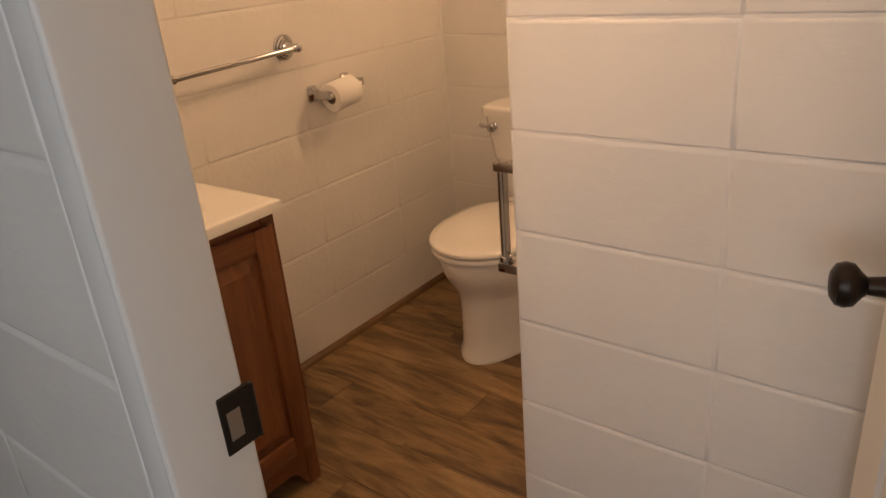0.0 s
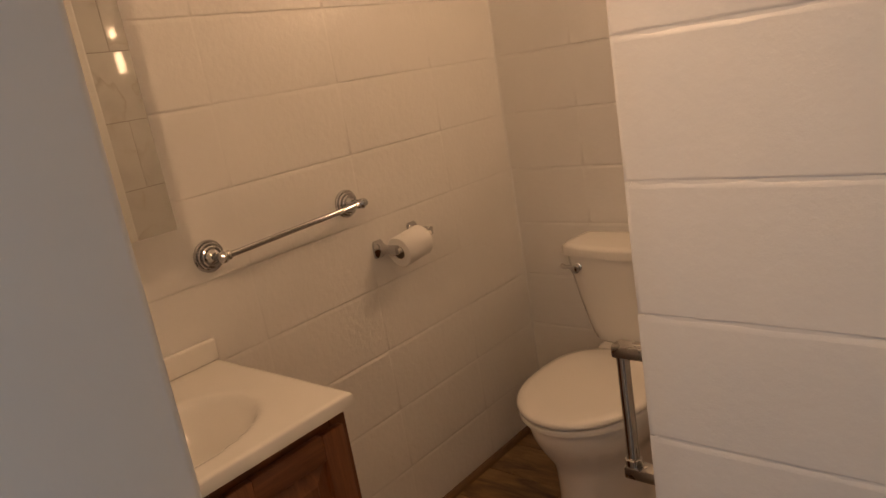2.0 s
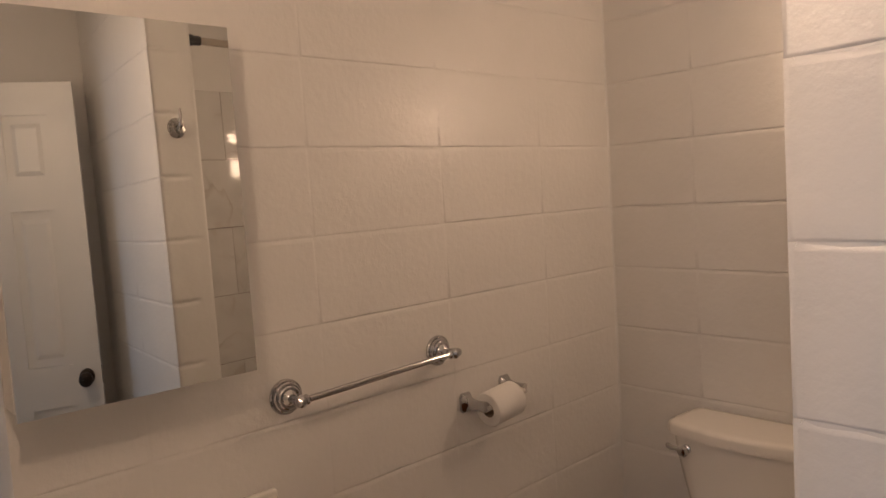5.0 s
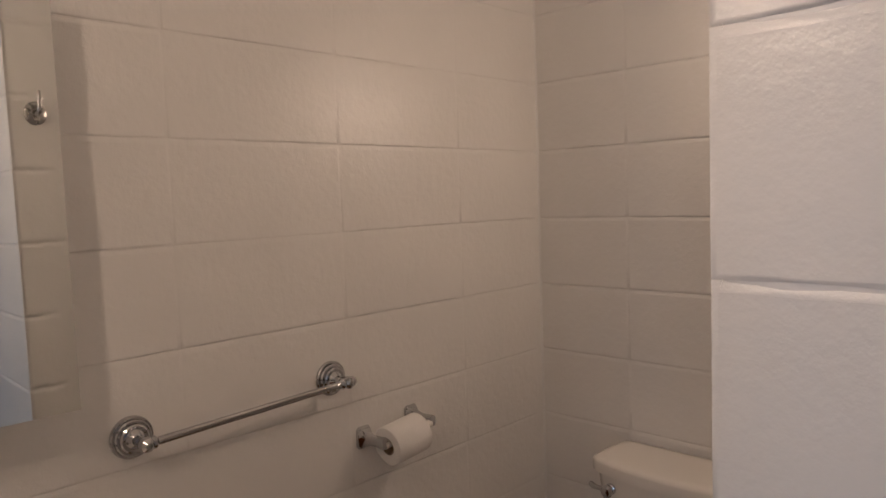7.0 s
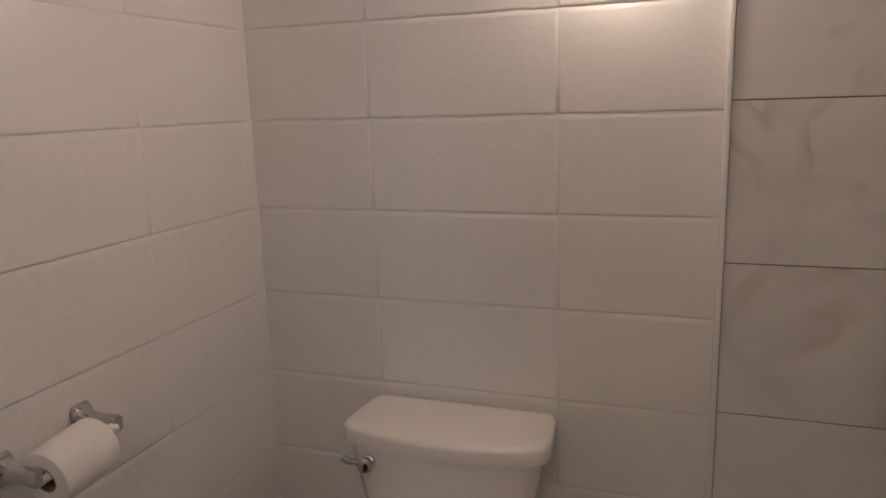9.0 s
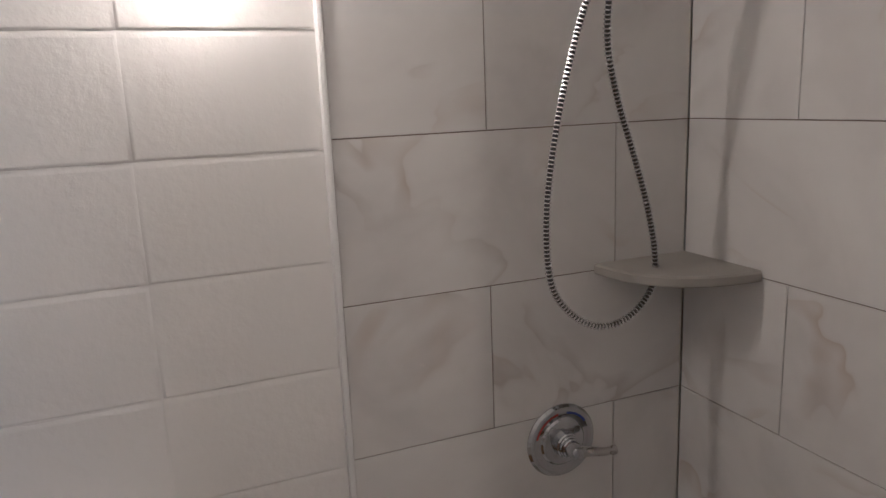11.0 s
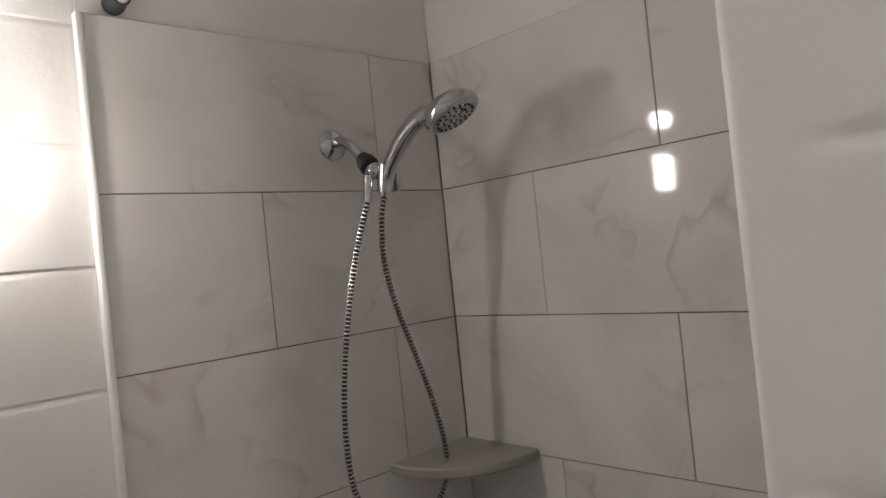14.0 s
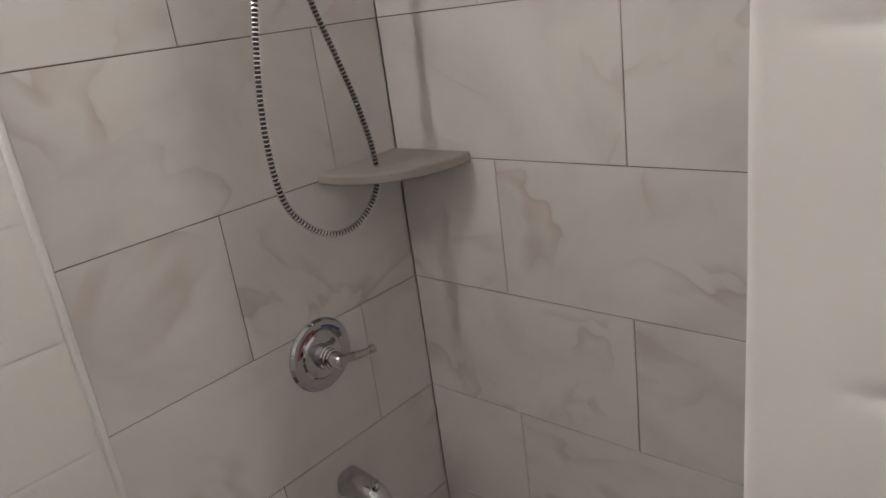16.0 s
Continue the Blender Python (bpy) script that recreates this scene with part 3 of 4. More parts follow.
def paper_roll():
    a, b = Vector((0.074, -0.718, 0.915)), Vector((0.074, -0.613, 0.926))
    r = empty("toilet_paper_roll", "nearly full roll of white toilet paper on its holder", "toilet paper")
    L = (b - a).length
    prof = [(0.002, 0.0205), (0.0, 0.022), (0.0, 0.045), (0.003, 0.0475), (L - 0.003, 0.0475), (L, 0.045), (L, 0.022), (L - 0.002, 0.0205)]
    part("paper", turned(prof, a, b - a, 40, (False, False)), PAPER, r, smooth=40)
    part("core", turned([(0.0, 0.0205), (L, 0.0205), (L, 0.0192), (0.0, 0.0192), (0.0, 0.0205)], a, b - a, 32, (False, False)), CARD, r, "grey cardboard core", smooth=40)
    return r


paper_roll()


# ---- toilet ----
def toilet():
    cx = 0.507
    t = empty("toilet", "white two-piece toilet with closed elongated seat", "toilet")
    rows = [(0.0, 0.128, -0.650, -0.10, 0.6), (0.018, 0.128, -0.650, -0.10, 0.6), (0.03, 0.119, -0.638, -0.11, 0.6), (0.09, 0.120, -0.634, -0.12, 0.5), (0.17, 0.122, -0.631, -0.12, 0.4),
            (0.225, 0.127, -0.632, -0.12, 0.4), (0.255, 0.139, -0.640, -0.11, 0.4), (0.285, 0.160, -0.658, -0.1, 0.4), (0.315, 0.176, -0.675, -0.09, 0.4), (0.345, 0.187, -0.689, -0.07, 0.5), (0.385, 0.193, -0.696, -0.06, 0.8), (0.398, 0.189, -0.691, -0.064, 0.8)]
    part("bowl", loft([oval(cx, a, b, hw, z, 56, sq) for z, hw, a, b, sq in rows]), CERAMIC, t, smooth=60)
    part("tank_deck", box(cx - 0.11, cx + 0.11, -0.215, -0.02, 0.39, 0.452, 0.018, 3), CERAMIC, t, smooth=50)
    def slab(z0, z1, front, back, hw, rnd):
        return loft([oval(cx, front + g, back - g, hw - g, z, 64, 0.9) for z, g in ((z0, rnd), (z0 + rnd * 0.6, 0.0), (z1 - rnd, 0.0), (z1 - rnd * 0.3, rnd * 0.3), (z1, rnd * 1.3))])
    part("seat", slab(0.402, 0.422, -0.708, -0.205, 0.201, 0.007), PLASTIC, t, smooth=55)
    lid = loft([oval(cx, -0.712 + g, -0.2 - g, 0.204 - g, z, 64, 0.9) for z, g in ((0.426, 0.006), (0.430, 0.0), (0.438, 0.0), (0.444, 0.006), (0.448, 0.03), (0.449, 0.08))])
    part("seat_lid", lid, PLASTIC, t, "white closed plastic lid", smooth=60)
    for s in (-1, 1):
        part("hinge_cap", box(cx + s * 0.072 - 0.022, cx + s * 0.072 + 0.022, -0.225, -0.19, 0.40, 0.441, 0.008, 3), PLASTIC, t, smooth=45)

    def tank_ring(z, hw, back, front, bulge, g=0.0):
        pts, k = [], 14
        hw, back, front = hw - g, back - g, front + g
        r = 0.048
        for i in range(k + 1):
            u = -1 + 2 * i / k
            pts.append((cx + u * (hw - r * 0.6), front - bulge * (1 - u * u), z))
        pts.append((cx + hw - 0.005, front + r * 0.35, z))
        pts.append((cx + hw, front + r, z))
        pts.append((cx + hw * 0.965, back - 0.03, z))
        pts.append((cx + hw * 0.93, back - 0.004, z))
        pts.append((cx + hw * 0.9, back, z))
        pts.append((cx - hw * 0.9, back, z))
        pts.append((cx - hw * 0.93, back - 0.004, z))
        pts.append((cx - hw * 0.965, back - 0.03, z))
        pts.append((cx - hw, front + r, z))
        pts.append((cx - hw + 0.005, front + r * 0.35, z))
        return pts
    rows = [(0.452, 0.12, -0.04, -0.175, 0.008), (0.46, 0.135, -0.03, -0.182, 0.01), (0.50, 0.150, -0.025, -0.185, 0.012), (0.60, 0.178, -0.02, -0.186, 0.015), (0.70, 0.202, -0.018, -0.186, 0.018), (0.75, 0.209, -0.016, -0.186, 0.019)]
    part("tank", loft([tank_ring(*q) for q in rows]), CERAMIC, t, smooth=55)
    rows = [(0.7505, 0.211, -0.012, -0.188, 0.02, 0.004), (0.753, 0.224, -0.010, -0.192, 0.03, 0.0), (0.779, 0.224, -0.008, -0.192, 0.03, 0.0), (0.786, 0.224, -0.008, -0.192, 0.03, 0.003), (0.790, 0.224, -0.008, -0.192, 0.03, 0.012), (0.791, 0.224, -0.008, -0.192, 0.03, 0.03)]
    part("tank_lid", loft([tank_ring(*q) for q in rows]), CERAMIC, t, smooth=50)
    lv = part("flush_lever", turned([(0, 0.015), (0.004, 0.015), (0.008, 0.009), (0.012, 0.0145), (0.022, 0.017), (0.03, 0.012), (0.032, 0.002)], (0.354, -0.195, 0.717), (0, -1, 0), 22), CHROME, t, "chrome flush lever", smooth=40)
    arm = curve_points([(0.354, -0.216, 0.717), (0.336, -0.217, 0.722), (0.318, -0.214, 0.721), (0.3, -0.208, 0.724)], 5)
    part("lever_arm", tube(arm, [0.007] * 5 + [0.0062] * 5 + [0.0075] * 5 + [0.006], 12), CHROME, lv, smooth=45)
    for s in (-1, 1):
        part("bolt_cap", turned([(0, 0.014), (0.006, 0.013), (0.013, 0.006), (0.014, 0.001)], (cx + s * 0.1, -0.32, 0.032), (s * 0.4, 0, 1), 18), PLASTIC, t, smooth=50)
    return t


toilet()


# ---- partition fittings ----
def grab_rail():
    g = empty("grab_rail", "short upright chrome grab rail on flat brackets at the partition end", "grab rail")
    y = -1.145
    for z in (0.688, 0.918):
        part("bracket", box(0.987, XP - 0.004, y - 0.016, y + 0.016, z - 0.011, z + 0.011, 0.003, 2), BRUSHED, g, smooth=40)
    part("rail", tube([(1.0, y, 0.699), (1.0, y, 0.907)], 0.011, 18), CHROME, g, smooth=40)
    part("rail_collar", turned([(0, 0.0145), (0.012, 0.0145), (0.014, 0.011)], (1.0, y, 0.7), (0, 0, 1), 18), CHROME, g, smooth=40)
    return g


grab_rail()


def robe_hook():
    y, z = -1.14, 1.782
    h = empty("robe_hook", "brushed nickel robe hook on a round plate", "robe hook")
    part("plate", turned([(0, 0.033), (0.004, 0.033), (0.009, 0.027), (0.012, 0.012)], (XP - 0.004, y, z), (-1, 0, 0), 28), BRUSHED, h, smooth=40)
    x = XP - 0.012
    pts = curve_points([(x, y, z), (x - 0.022, y, z - 0.006), (x - 0.04, y, z + 0.004), (x - 0.044, y, z + 0.03), (x - 0.04, y, z + 0.056)], 6)
    part("hook", tube(pts, [0.009 - 0.004 * i / len(pts) for i in range(len(pts))], 14), BRUSHED, h, smooth=45)
    return h


robe_hook()


def curtain_rod():
    r = empty("shower_curtain_rod", "beige tension curtain rod with grey rubber ends", "curtain rod")
    x, z = 1.095, 2.075
    part("rod", tube([(x, YB + 0.04, z), (x, -0.045, z)], 0.0125, 18), BEIGE_ROD, r, smooth=40)
    part("inner_ring", turned([(0, 0.0135), (0.003, 0.0135)], (x, -0.085, z), (0, 1, 0), 18), PLASTIC, r)
    for y, s in ((-0.001, -1), (YB + 0.001, 1)):
        part("end_cap", turned([(0, 0.019), (0.012, 0.019), (0.016, 0.0165), (0.046, 0.0155)], (x, y, z), (0, s, 0), 20), RUBBER, r, smooth=40)
    return r


curtain_rod()


# ---- shower ----
def shower_pan():
    p = empty("shower_pan", "low white shower pan with a raised curb", "shower pan")
    part("curb", box(1.06, 1.14, YB + 0.002, -0.016, 0, 0.095, 0.012, 3), PAN, p, smooth=40)
    part("basin", box(1.141, XS - 0.003, YB + 0.002, -0.016, 0, 0.03, 0.004, 2), PAN, p, smooth=40)
    part("drain", turned([(0, 0.04), (0.003, 0.039), (0.004, 0.02), (0.003, 0.001)], (1.5, -0.3, 0.03), (0, 0, 1)), CHROME, p, smooth=40)
    return p


shower_pan()


def hand_shower():
    h = empty("hand_shower", "chrome hand shower on a wall arm with a ribbed metal hose", "shower head")
    x, z = 1.513, 1.842
    part("flange", turned([(0, 0.033), (0.003, 0.033), (0.008, 0.027), (0.013, 0.014), (0.014, 0.011)], (x, -0.0135, z), (0, -1, 0)), CHROME, h, smooth=35)
    arm = curve_points([(x, -0.014, z), (x + 0.001, -0.045, z + 0.003), (x + 0.003, -0.075, z - 0.012), (x + 0.006, -0.105, z - 0.042)], 7)
    part("arm", tube(arm, 0.0105, 16), CHROME, h, smooth=45)
    d = Vector((0.04, -0.7, -0.7))
    p0 = Vector((x + 0.006, -0.104, z - 0.041))
    part("collar", turned([(0, 0.0135), (0.006, 0.0165), (0.012, 0.0165), (0.014, 0.0195), (0.03, 0.021), (0.033, 0.016)], p0, d, 22), RUBBER, h, "black rubber swivel collar", smooth=40)
    p1 = p0 + d.normalized() * 0.045
    part("swivel_ball", turned([(-0.014, 0.012), (-0.006, 0.0175), (0.004, 0.0185), (0.012, 0.015), (0.018, 0.006)], p1, d, 22), CHROME, h, smooth=45)
    # cradle and outlet below the ball
    part("cradle", tube([(p1.x + 0.016, p1.y - 0.022, p1.z + 0.008), (p1.x + 0.013, p1.y - 0.014, p1.z - 0.045)], [0.0195, 0.0165], 18), CHROME, h, smooth=40)
    part("outlet_nut", tube([(p1.x - 0.012, p1.y + 0.004, p1.z - 0.01), (p1.x - 0.018, p1.y + 0.006, p1.z - 0.062)], [0.0105, 0.0095], 12), CHROME, h, smooth=40)
    grip = curve_points([(p1.x + 0.012, p1.y - 0.012, p1.z - 0.05), (p1.x + 0.016, p1.y - 0.034, p1.z + 0.002), (p1.x + 0.022, p1.y - 0.075, p1.z + 0.05), (p1.x + 0.027, p1.y - 0.12, p1.z + 0.080), (p1.x + 0.031, p1.y - 0.165, p1.z + 0.085)], 8)
    k = len(grip)
    wand = part("wand", tube(grip, [0.0115 + 0.0065 * math.sin(math.pi * min(i / k, 0.6) / 1.2) for i in range(k)], 18), CHROME, h, "chrome hand wand", smooth=50)
    clip_bm = box(p1.x + 0.031, p1.x + 0.041, p1.y - 0.032, p1.y - 0.012, p1.z - 0.045, p1.z + 0.012, 0.003, 2)
    part("cradle_clip", clip_bm, BRUSHED, h, "grey cradle clip", smooth=40)
    hc = grip[-1] + Vector((0.005, -0.032, -0.006))
    axis = Vector((0.16, -0.45, -0.88))
    prof = [(-0.029, 0.008), (-0.026, 0.027), (-0.018, 0.042), (-0.007, 0.053), (0.004, 0.056), (0.012, 0.053), (0.014, 0.048)]
    head = part("spray_head", turned(prof, hc, axis, 34), CHROME, h, "round chrome spray head", smooth=45)
    part("spray_face", turned([(0.0135, 0.0475), (0.016, 0.045), (0.017, 0.001)], hc, axis, 30), BRUSHED, wand, "grey spray face", smooth=40)
    q = Vector((0, 0, 1)).rotation_difference(axis.normalized())
    bm = bmesh.new()
    for ring, cnt in ((0.011, 6), (0.024, 12), (0.037, 20)):
        for i in range(cnt):
            a = 2 * math.pi * (i + 0.5 * (ring > 0.02)) / cnt
            c = hc + q @ Vector((ring * math.cos(a), ring * math.sin(a), 0.0165))
            m = Matrix.Translation(c) @ q.to_matrix().to_4x4()
            bmesh.ops.create_cone(bm, cap_ends=True, segments=7, radius1=0.003, radius2=0.0022, depth=0.004, matrix=m)
    part("nozzles", bm, RUBBER, wand, "black rubber nozzles")
    # ribbed hose: a long loop hanging from the outlet back to the wand
    oy = p1.y + 0.006
    ctrl = [(p1.x - 0.018, oy, p1.z - 0.06), (1.478, -0.105, 1.60), (1.441, -0.1, 1.449), (1.417, -0.1, 1.287), (1.424, -0.1, 1.153), (1.466, -0.1, 1.084), (1.533, -0.1, 1.045), (1.605, -0.1, 1.053),
            (1.660, -0.1, 1.105), (1.668, -0.1, 1.177), (1.645, -0.1, 1.282), (1.613, -0.102, 1.374), (1.568, -0.108, 1.486), (1.533, -0.125, 1.583), (p1.x + 0.0, p1.y - 0.01, 1.672), (p1.x + 0.012, p1.y - 0.012, p1.z - 0.048)]
    base = curve_points(ctrl, 24)
    pts, acc = [base[0]], 0.0
    step = 0.002
    for a, b in zip(base, base[1:]):
        seg = (b - a).length
        t = step - acc
        while t <= seg:
            pts.append(a.lerp(b, t / seg))
            t += step
        acc = seg - (t - step)
    rad = [(0.0082 if i % 4 < 2 else 0.004) for i in range(len(pts))]
    hose = part("hose", tube(pts, rad, 10), HOSE_STEEL, h, "ribbed steel hose", smooth=20)
    part("hose_core", tube(pts[::6], 0.0056, 10), RUBBER, hose, "black inner hose", smooth=50)
    return h


hand_shower()


def shower_valve():
    c = Vector((1.497, -0.0135, 0.768))
    v = empty("shower_valve", "round chrome shower valve with lever and red and blue marks", "shower valve")
    plate = part("escutcheon", turned([(0, 0.083), (0.003, 0.083), (0.009, 0.078), (0.011, 0.07), (0.009, 0.062), (0.0085, 0.054), (0.012, 0.05), (0.014, 0.03)], c, (0, -1, 0), 48), CHROME, v, smooth=35)
    part("hub", turned([(0.008, 0.03), (0.03, 0.027), (0.032, 0.024), (0.036, 0.0235), (0.038, 0.0215), (0.044, 0.021), (0.046, 0.018), (0.066, 0.016), (0.074, 0.012), (0.076, 0.002)], c, (0, -1, 0), 32), CHROME, v, smooth=35)
    pts = curve_points([(c.x, c.y - 0.06, c.z), (c.x + 0.03, c.y - 0.068, c.z - 0.003), (c.x + 0.062, c.y - 0.074, c.z - 0.008), (c.x + 0.088, c.y - 0.076, c.z - 0.008)], 6)
    n = len(pts)
    part("lever", tube(pts, [0.0125 - 0.0045 * math.sin(math.pi * i / n * 0.5) + (0.002 if i > n - 4 else 0) for i in range(n)], 16), BRUSHED, v, smooth=50)
    for a0, a1, m, nm in ((100, 165, RED_INK, "hot_mark"), (35, 82, BLUE_INK, "cold_mark")):
        inner, outer = [], []
        for i in range(15):
            a = radians(a0 + (a1 - a0) * i / 14)
            inner.append((c.x + 0.0635 * math.cos(a), c.y - 0.0101, c.z + 0.0635 * math.sin(a)))
            outer.append((c.x + 0.0685 * math.cos(a), c.y - 0.0114, c.z + 0.0685 * math.sin(a)))
        part(nm, loft([inner, outer], (False, False), False), m, plate)
    return v


shower_valve()


def tub_spout():
    s = empty("tub_spout", "chrome bath spout low on the tiled wall", "spout")
    c = Vector((1.502, -0.0135, 0.432))
    rings = []
    for d, w, up, dn in ((0.0, 0.032, 0.034, -0.032), (0.004, 0.033, 0.035, -0.033), (0.05, 0.030, 0.032, -0.029), (0.09, 0.0255, 0.024, -0.026), (0.115, 0.024, 0.014, -0.03), (0.128, 0.02, 0.0, -0.034), (0.131, 0.014, -0.014, -0.033)):
        rings.append([(c.x + w * math.copysign(abs(math.cos(a)) ** 0.7, math.cos(a)), c.y - d, c.z + (up + dn) / 2 + (up - dn) / 2 * math.copysign(abs(math.sin(a)) ** 0.7, math.sin(a))) for a in [2 * math.pi * i / 28 for i in range(28)]])
    part("body", loft(rings), CHROME, s, smooth=45)
    part("diverter", turned([(0, 0.005), (0.012, 0.005), (0.013, 0.009), (0.02, 0.009), (0.022, 0.005)], (c.x, c.y - 0.1, c.z + 0.018), (0, 0, 1), 16), CHROME, s, smooth=40)
    return s


tub_spout()


def corner_shelf():
    x, y, z1, r = XS - 0.001, -0.0135, 1.150, 0.238
    pts = [(x, y)] + [(x - r * math.cos(a) ** 0.82, y - (r - 0.018) * math.sin(a) ** 0.82) for a in [math.pi / 2 * i / 20 for i in range(21)]]
    rings = []
    mid = Vector((x, y))
    for g, z in ((0.003, z1 - 0.022), (0.0, z1 - 0.019), (0.0, z1 - 0.004), (0.004, z1)):
        rings.append([(mid.x + (p[0] - mid.x) * (1 - g / r), mid.y + (p[1] - mid.y) * (1 - g / r), z) for p in pts])
    return tagged(part("corner_shelf", loft(rings), STONE, None, smooth=40), "beige stone corner shelf set into the tile joint", "shelf")


corner_shelf()


# ---- wall lamps ----
def wall_lamp():
    """Back plate with a tall opal shade under a low one, built at the wall's face, shining towards -y."""
    w = empty("wall_lamp", "small lit wall lamp with two half-round opal shades", "wall lamp", "wall lamps")
    part("back_plate", box(-0.047, 0.047, -0.012, -0.0005, -0.075, 0.205, 0.004, 2), BRUSHED, w, smooth=40)
    for z, half in ((-0.01, 0.053), (0.165, 0.019)):
        rings = []
        for h, r in ((-half, 0.035), (-half + 0.002, 0.039), (half - 0.002, 0.039), (half, 0.035)):
            rings.append([(r * math.cos(a), -0.042 - 0.8 * r * math.sin(a) ** 0.8, z + h) for a in [math.pi * i / 18 for i in range(19)]])
        part("shade", loft(rings), GLOW, w, "lit opal glass shade", smooth=50)
    part("housing", box(-0.044, 0.044, -0.0415, -0.0125, -0.07, 0.19, 0.004, 2), BRUSHED, w, smooth=40)
    return w


lamp = wall_lamp()
lamp.matrix_world = pose(0.832, 0, 1.80)
lamp_by_door = copy_thing(lamp, pose(0.86, YD, 1.90, 0, 0, 180))

# ---- trim ----
bm = loft([[(0.001, y, 0.0005), (0.019, y, 0.0005), (0.017, y, 0.012), (0.01, y, 0.02), (0.001, y, 0.022)] for y in (-0.002, -1.334)])
tagged(part("baseboard", bm, BASE_WOOD, None), "brown quarter-round moulding along the block wall", "baseboard", kind="structure")
bm = loft([[(x, -0.001, 0.0005), (x, -0.019, 0.0005), (x, -0.017, 0.012), (x, -0.01, 0.02), (x, -0.001, 0.022)] for x in (0.02, 1.02)])
tagged(part("baseboard", bm, BASE_WOOD, None), "brown quarter-round moulding behind the toilet", "baseboard", kind="structure")
trim = part("trim", box(XE - 0.006, XE + 0.005, -0.0185, 0.002, 0.0, 2.05, 0.003, 2), CAULK, None, smooth=40)
tagged(trim, "white edge strip between painted blocks and tile", "trim", kind="structure")

bm = loft([[(-0.002, 0.002, z), (0.005, 0.002, z), (0.0024, -0.0024, z), (-0.002, -0.005, z)] for z in (0.022, CEIL)])
tagged(part("trim", bm, CAULK, None, smooth=60), "paint-filled corner between the two block walls", "trim", kind="structure")

# ---- floor planks ----
rng = random.Random(5)


def planks():
    w, gap = 0.178, 0.0007
    shared = {}
    rows = int(2.2 / w) + 2
    for r in range(rows):
        y0 = -2.19 + r * w
        y1 = min(y0 + w, 0.0)
        if y1 - y0 < 0.02:
            continue
        x = -1.2 + (r * 0.437) % 1.2
        while x < XW:
            a, b = max(x, 0.0), min(x + 1.2, XW)
            x += 1.2
            if b - a < 0.03:
                continue
            key = (round(b - a, 3), round(y1 - y0, 3))
            if key not in shared:
                bm = bmesh.new()
                hx, hy = (b - a) / 2 - gap, (y1 - y0) / 2 - gap
                g = 0.0015
                lo = [bm.verts.new((sx * hx, sy * hy, -0.0035)) for sx, sy in ((-1, -1), (1, -1), (1, 1), (-1, 1))]
                mi = [bm.verts.new((sx * hx, sy * hy, -0.001)) for sx, sy in ((-1, -1), (1, -1), (1, 1), (-1, 1))]
                hi = [bm.verts.new((sx * (hx - g), sy * (hy - g), 0)) for sx, sy in ((-1, -1), (1, -1), (1, 1), (-1, 1))]
                for p, q in ((lo, mi), (mi, hi)):
                    for i in range(4):
                        bm.faces.new((p[i], p[(i + 1) % 4], q[(i + 1) % 4], q[i]))
                bm.faces.new(hi)
                me = bpy.data.meshes.new("plank")
                bm.to_mesh(me)
                bm.free()
                me.materials.append(PLANK)
                shared[key] = me
            ob = new("plank", shared[key])
            ob.parent = floor
            ob.location = ((a + b) / 2, (y0 + y1) / 2, rng.uniform(-0.0002, 0.0002))


planks()


# ---- tiles ----
def tile_mesh(w, h, depth, ease):
    bm = bmesh.new()
    rings = []
    for g, d in ((0, 0.0), (0, depth - ease * 0.7), (ease, depth)):
        rings.append([bm.verts.new((sx * (w / 2 - g), sy * (h / 2 - g), d)) for sx, sy in ((-1, -1), (1, -1), (1, 1), (-1, 1))])
    for p, q in zip(rings, rings[1:]):
        for i in range(4):
            bm.faces.new((p[i], p[(i + 1) % 4], q[(i + 1) % 4], q[i]))
    bm.faces.new(rings[-1])
    me = bpy.data.meshes.new("tile")
    bm.to_mesh(me)
    bm.free()
    me.materials.append(TILE)
    return me


TILE_ROWS = [-0.085 + 0.305 * i for i in range(8)]
GAP = 0.0021


def tile_wall(parent, start, stop, even, odd, place):
    cache = {}
    for r in range(7):
        z0, z1 = max(TILE_ROWS[r], 0.03), TILE_ROWS[r + 1]
        first = even if r % 2 == 0 else odd
        cuts = [start] + sorted(c for c in [first + 0.61 * k for k in range(-3, 4)] if start + 0.02 < c < stop - 0.02) + [stop]
        for a, b in zip(cuts, cuts[1:]):
            key = (round(b - a, 3), round(z1 - z0, 3))
            if key not in cache:
                cache[key] = tile_mesh(b - a - GAP, z1 - z0 - GAP, 0.0085, 0.0011)
            ob = new("tile", cache[key])
            ob.parent = parent
            tilt = pose(0, 0, 0, rng.uniform(-0.12, 0.12), rng.uniform(-0.12, 0.12), 0)
            ob.matrix_local = place((a + b) / 2, (z0 + z1) / 2) @ tilt


# rows above 1.44 m alternate as laid: half a tile of offset
tile_wall(wall_shower_end, XE + 0.005, XS - 0.001, 1.634, 1.339, lambda u, z: pose(u, -0.0045, z, 90, 0, 0))
tile_wall(wall_east, YB, -0.013, -0.594, -0.294, lambda u, z: pose(XS + 0.0085, u, z, 90, 0, -90))
part("grout", box(XE + 0.004, XS, -0.0105, 0.001, 0.0, 2.05), GROUT, wall_shower_end)
part("grout", box(XS + 0.003, XS + 0.016, YB, -0.011, 0.0, 2.05), GROUT, wall_east)


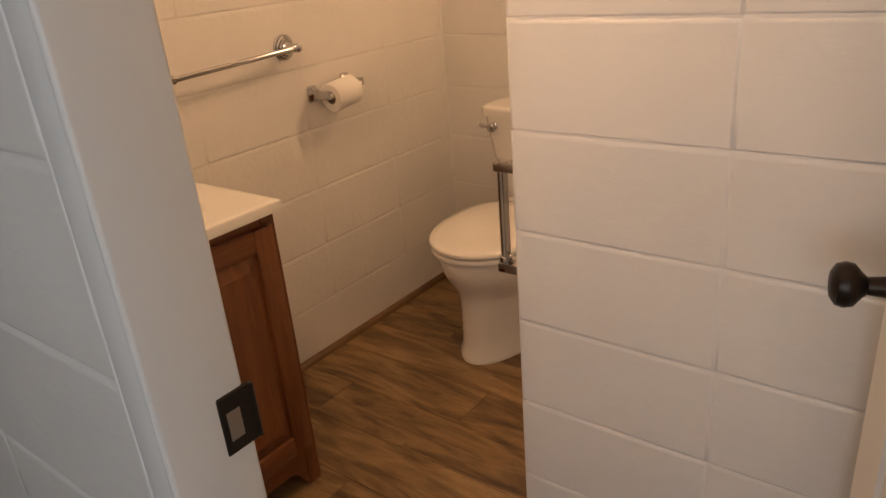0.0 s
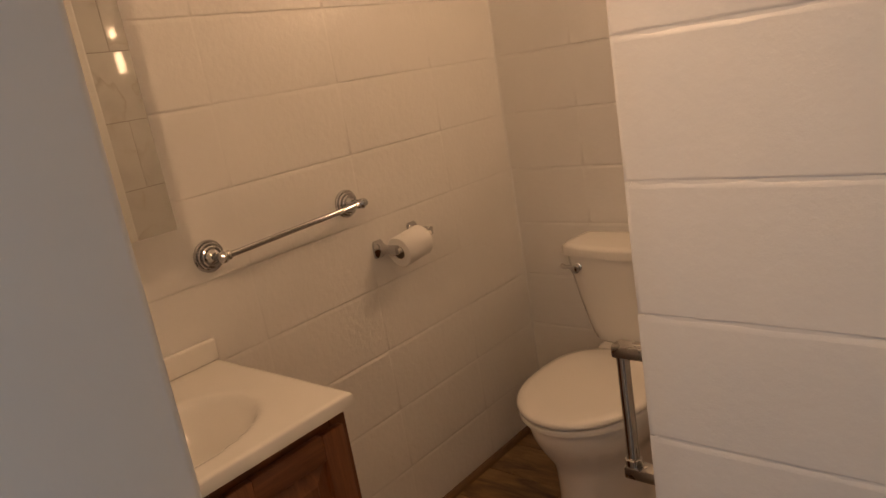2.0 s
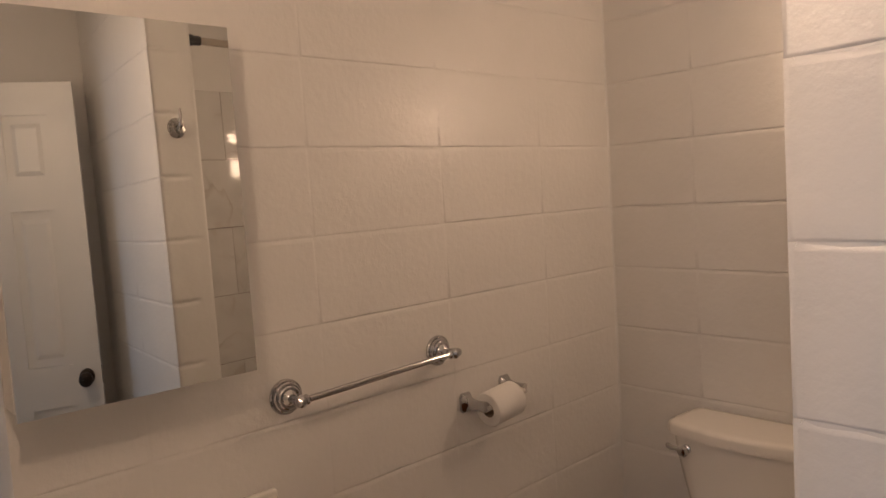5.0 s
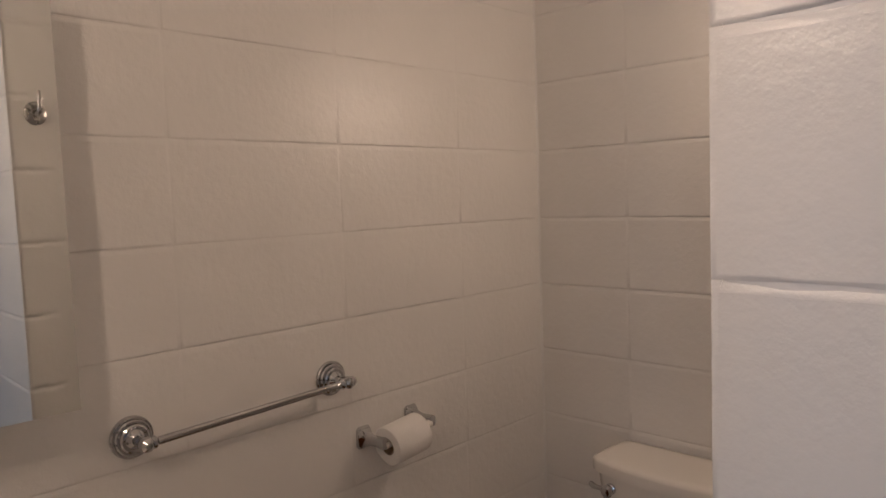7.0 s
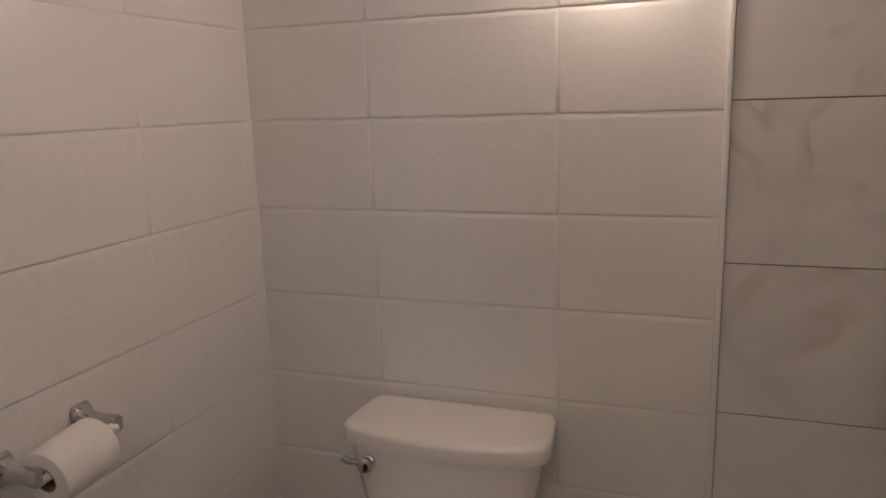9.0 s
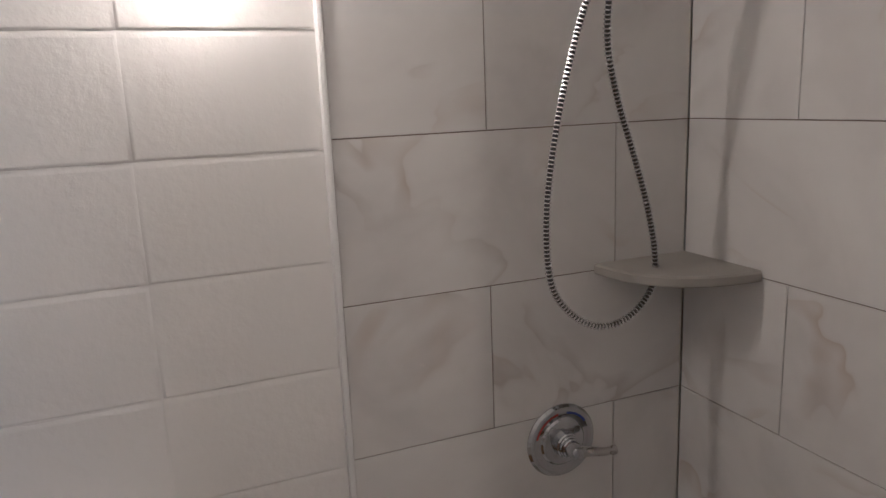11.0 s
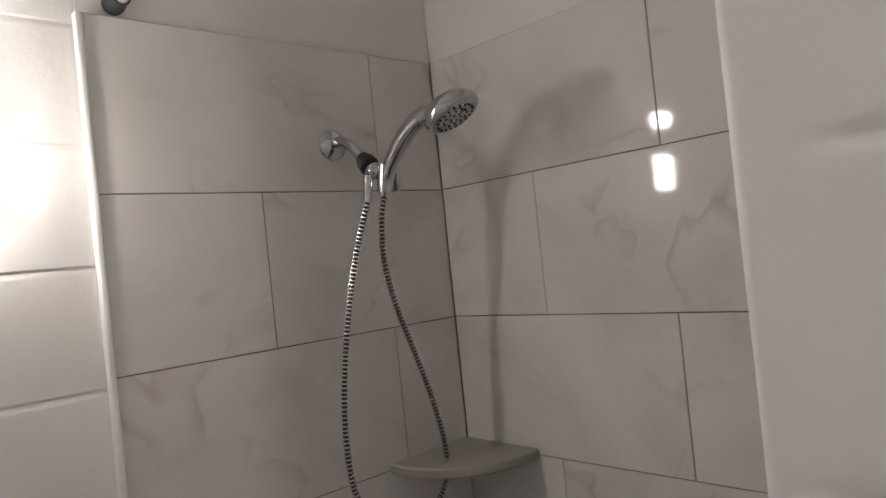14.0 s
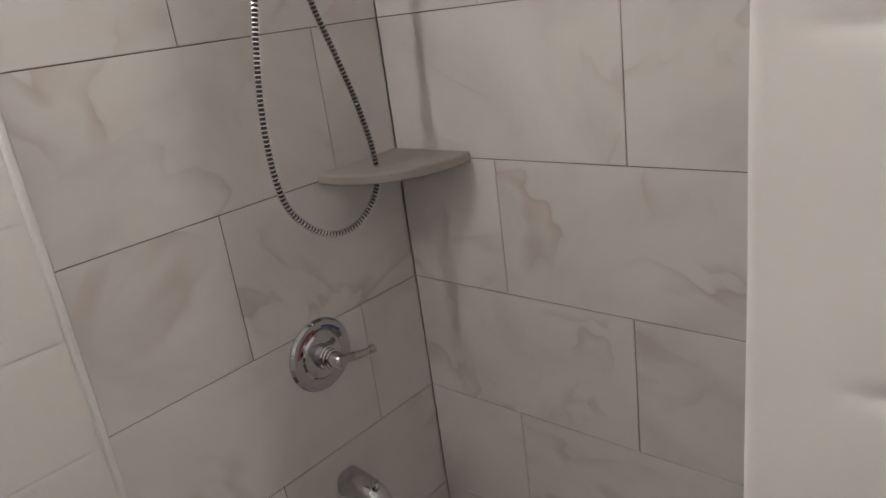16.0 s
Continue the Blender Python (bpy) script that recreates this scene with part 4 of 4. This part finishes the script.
# ---- painted blocks ----
def block_mesh(w, h, seed, upright=1.0, level=1.0):
    """The face of one painted block: soft worn edges, slightly uneven."""
    r = random.Random(seed)
    low, high, side = r.uniform(0.4, 1.4) * level, r.uniform(0.4, 1.4) * level, r.uniform(0.05, 0.6) * upright
    bm = bmesh.new()
    rings = []
    k = max(3, int(w / 0.032))
    m = 3
    # the upper arris is worn wider than the lower one
    for gx, gl, gt, d in ((0.0, 0.0, 0.0, -0.003), (0.0018, 0.001, 0.0032, -0.0019), (0.004, 0.0022, 0.0068, -0.0007), (0.0065, 0.0045, 0.0105, 0.0)):
        ring = []
        a, lo, hi = w / 2 - gx, -h / 2 + gl, h / 2 - gt
        for i in range(k):
            ring.append((-a + 2 * a * i / k, lo + (r.uniform(-0.0011, 0.0011) if i else 0), d * low * r.uniform(0.75, 1.2)))
        for i in range(m):
            ring.append((a, lo + (hi - lo) * i / m, d * side))
        for i in range(k):
            ring.append((a - 2 * a * i / k, hi + (r.uniform(-0.0014, 0.0014) if i else 0), d * high * r.uniform(0.75, 1.2)))
        for i in range(m):
            ring.append((-a, hi - (hi - lo) * i / m, d * side))
        rings.append([bm.verts.new(p) for p in ring])
    n = len(rings[0])
    for p, q in zip(rings, rings[1:]):
        for i in range(n):
            bm.faces.new((p[i], p[(i + 1) % n], q[(i + 1) % n], q[i])).smooth = True
    bm.faces.new(rings[-1])
    me = bpy.data.meshes.new("block")
    bm.to_mesh(me)
    bm.free()
    me.materials.append(WALL_PAINT)
    return me


def block_wall(parent, cuts, place, top=CEIL, bottom=0.0, upright=1.0, level=1.0):
    cache = {}
    z = bottom
    k = 0
    while z < top - 0.01:
        z1 = min((k + 1) * C, top)
        for a, b in zip(cuts, cuts[1:]):
            v = rng.randrange(7)
            key = (round(b - a, 3), round(z1 - z, 3), v)
            if key not in cache:
                cache[key] = block_mesh(b - a + 0.0008, z1 - z - 0.0008, len(cache) + 11, upright, level)
            ob = new("block", cache[key])
            ob.parent = parent
            ob.matrix_local = place((a + b) / 2, (z + z1) / 2, rng.uniform(-0.0003, 0.0003)) @ pose(0, 0, 0, rng.uniform(-0.12, 0.12), rng.uniform(-0.04, 0.04), 0)
        z = z1
        k += 1


block_wall(wall_west, [-2.014, -1.983, -1.577, -1.17, -0.764, -0.358, 0.0], lambda u, z, d: pose(d, u, z, 90, 0, 90), upright=0.16, level=0.6)
block_wall(wall_north, [0.0, 0.304, 0.717, XE - 0.006], lambda u, z, d: pose(u, -d, z, 90, 0, 0), upright=0.4, level=0.85)
block_wall(wall_partition, [XP - 0.0065, 1.477, 1.883, XW], lambda u, z, d: pose(u, YP - d, z, 90, 0, 0))
block_wall(wall_south, [-0.2, 0.02, 0.427, 0.833, XJ - 0.057], lambda u, z, d: pose(u, YO - d, z, 90, 0, 0))
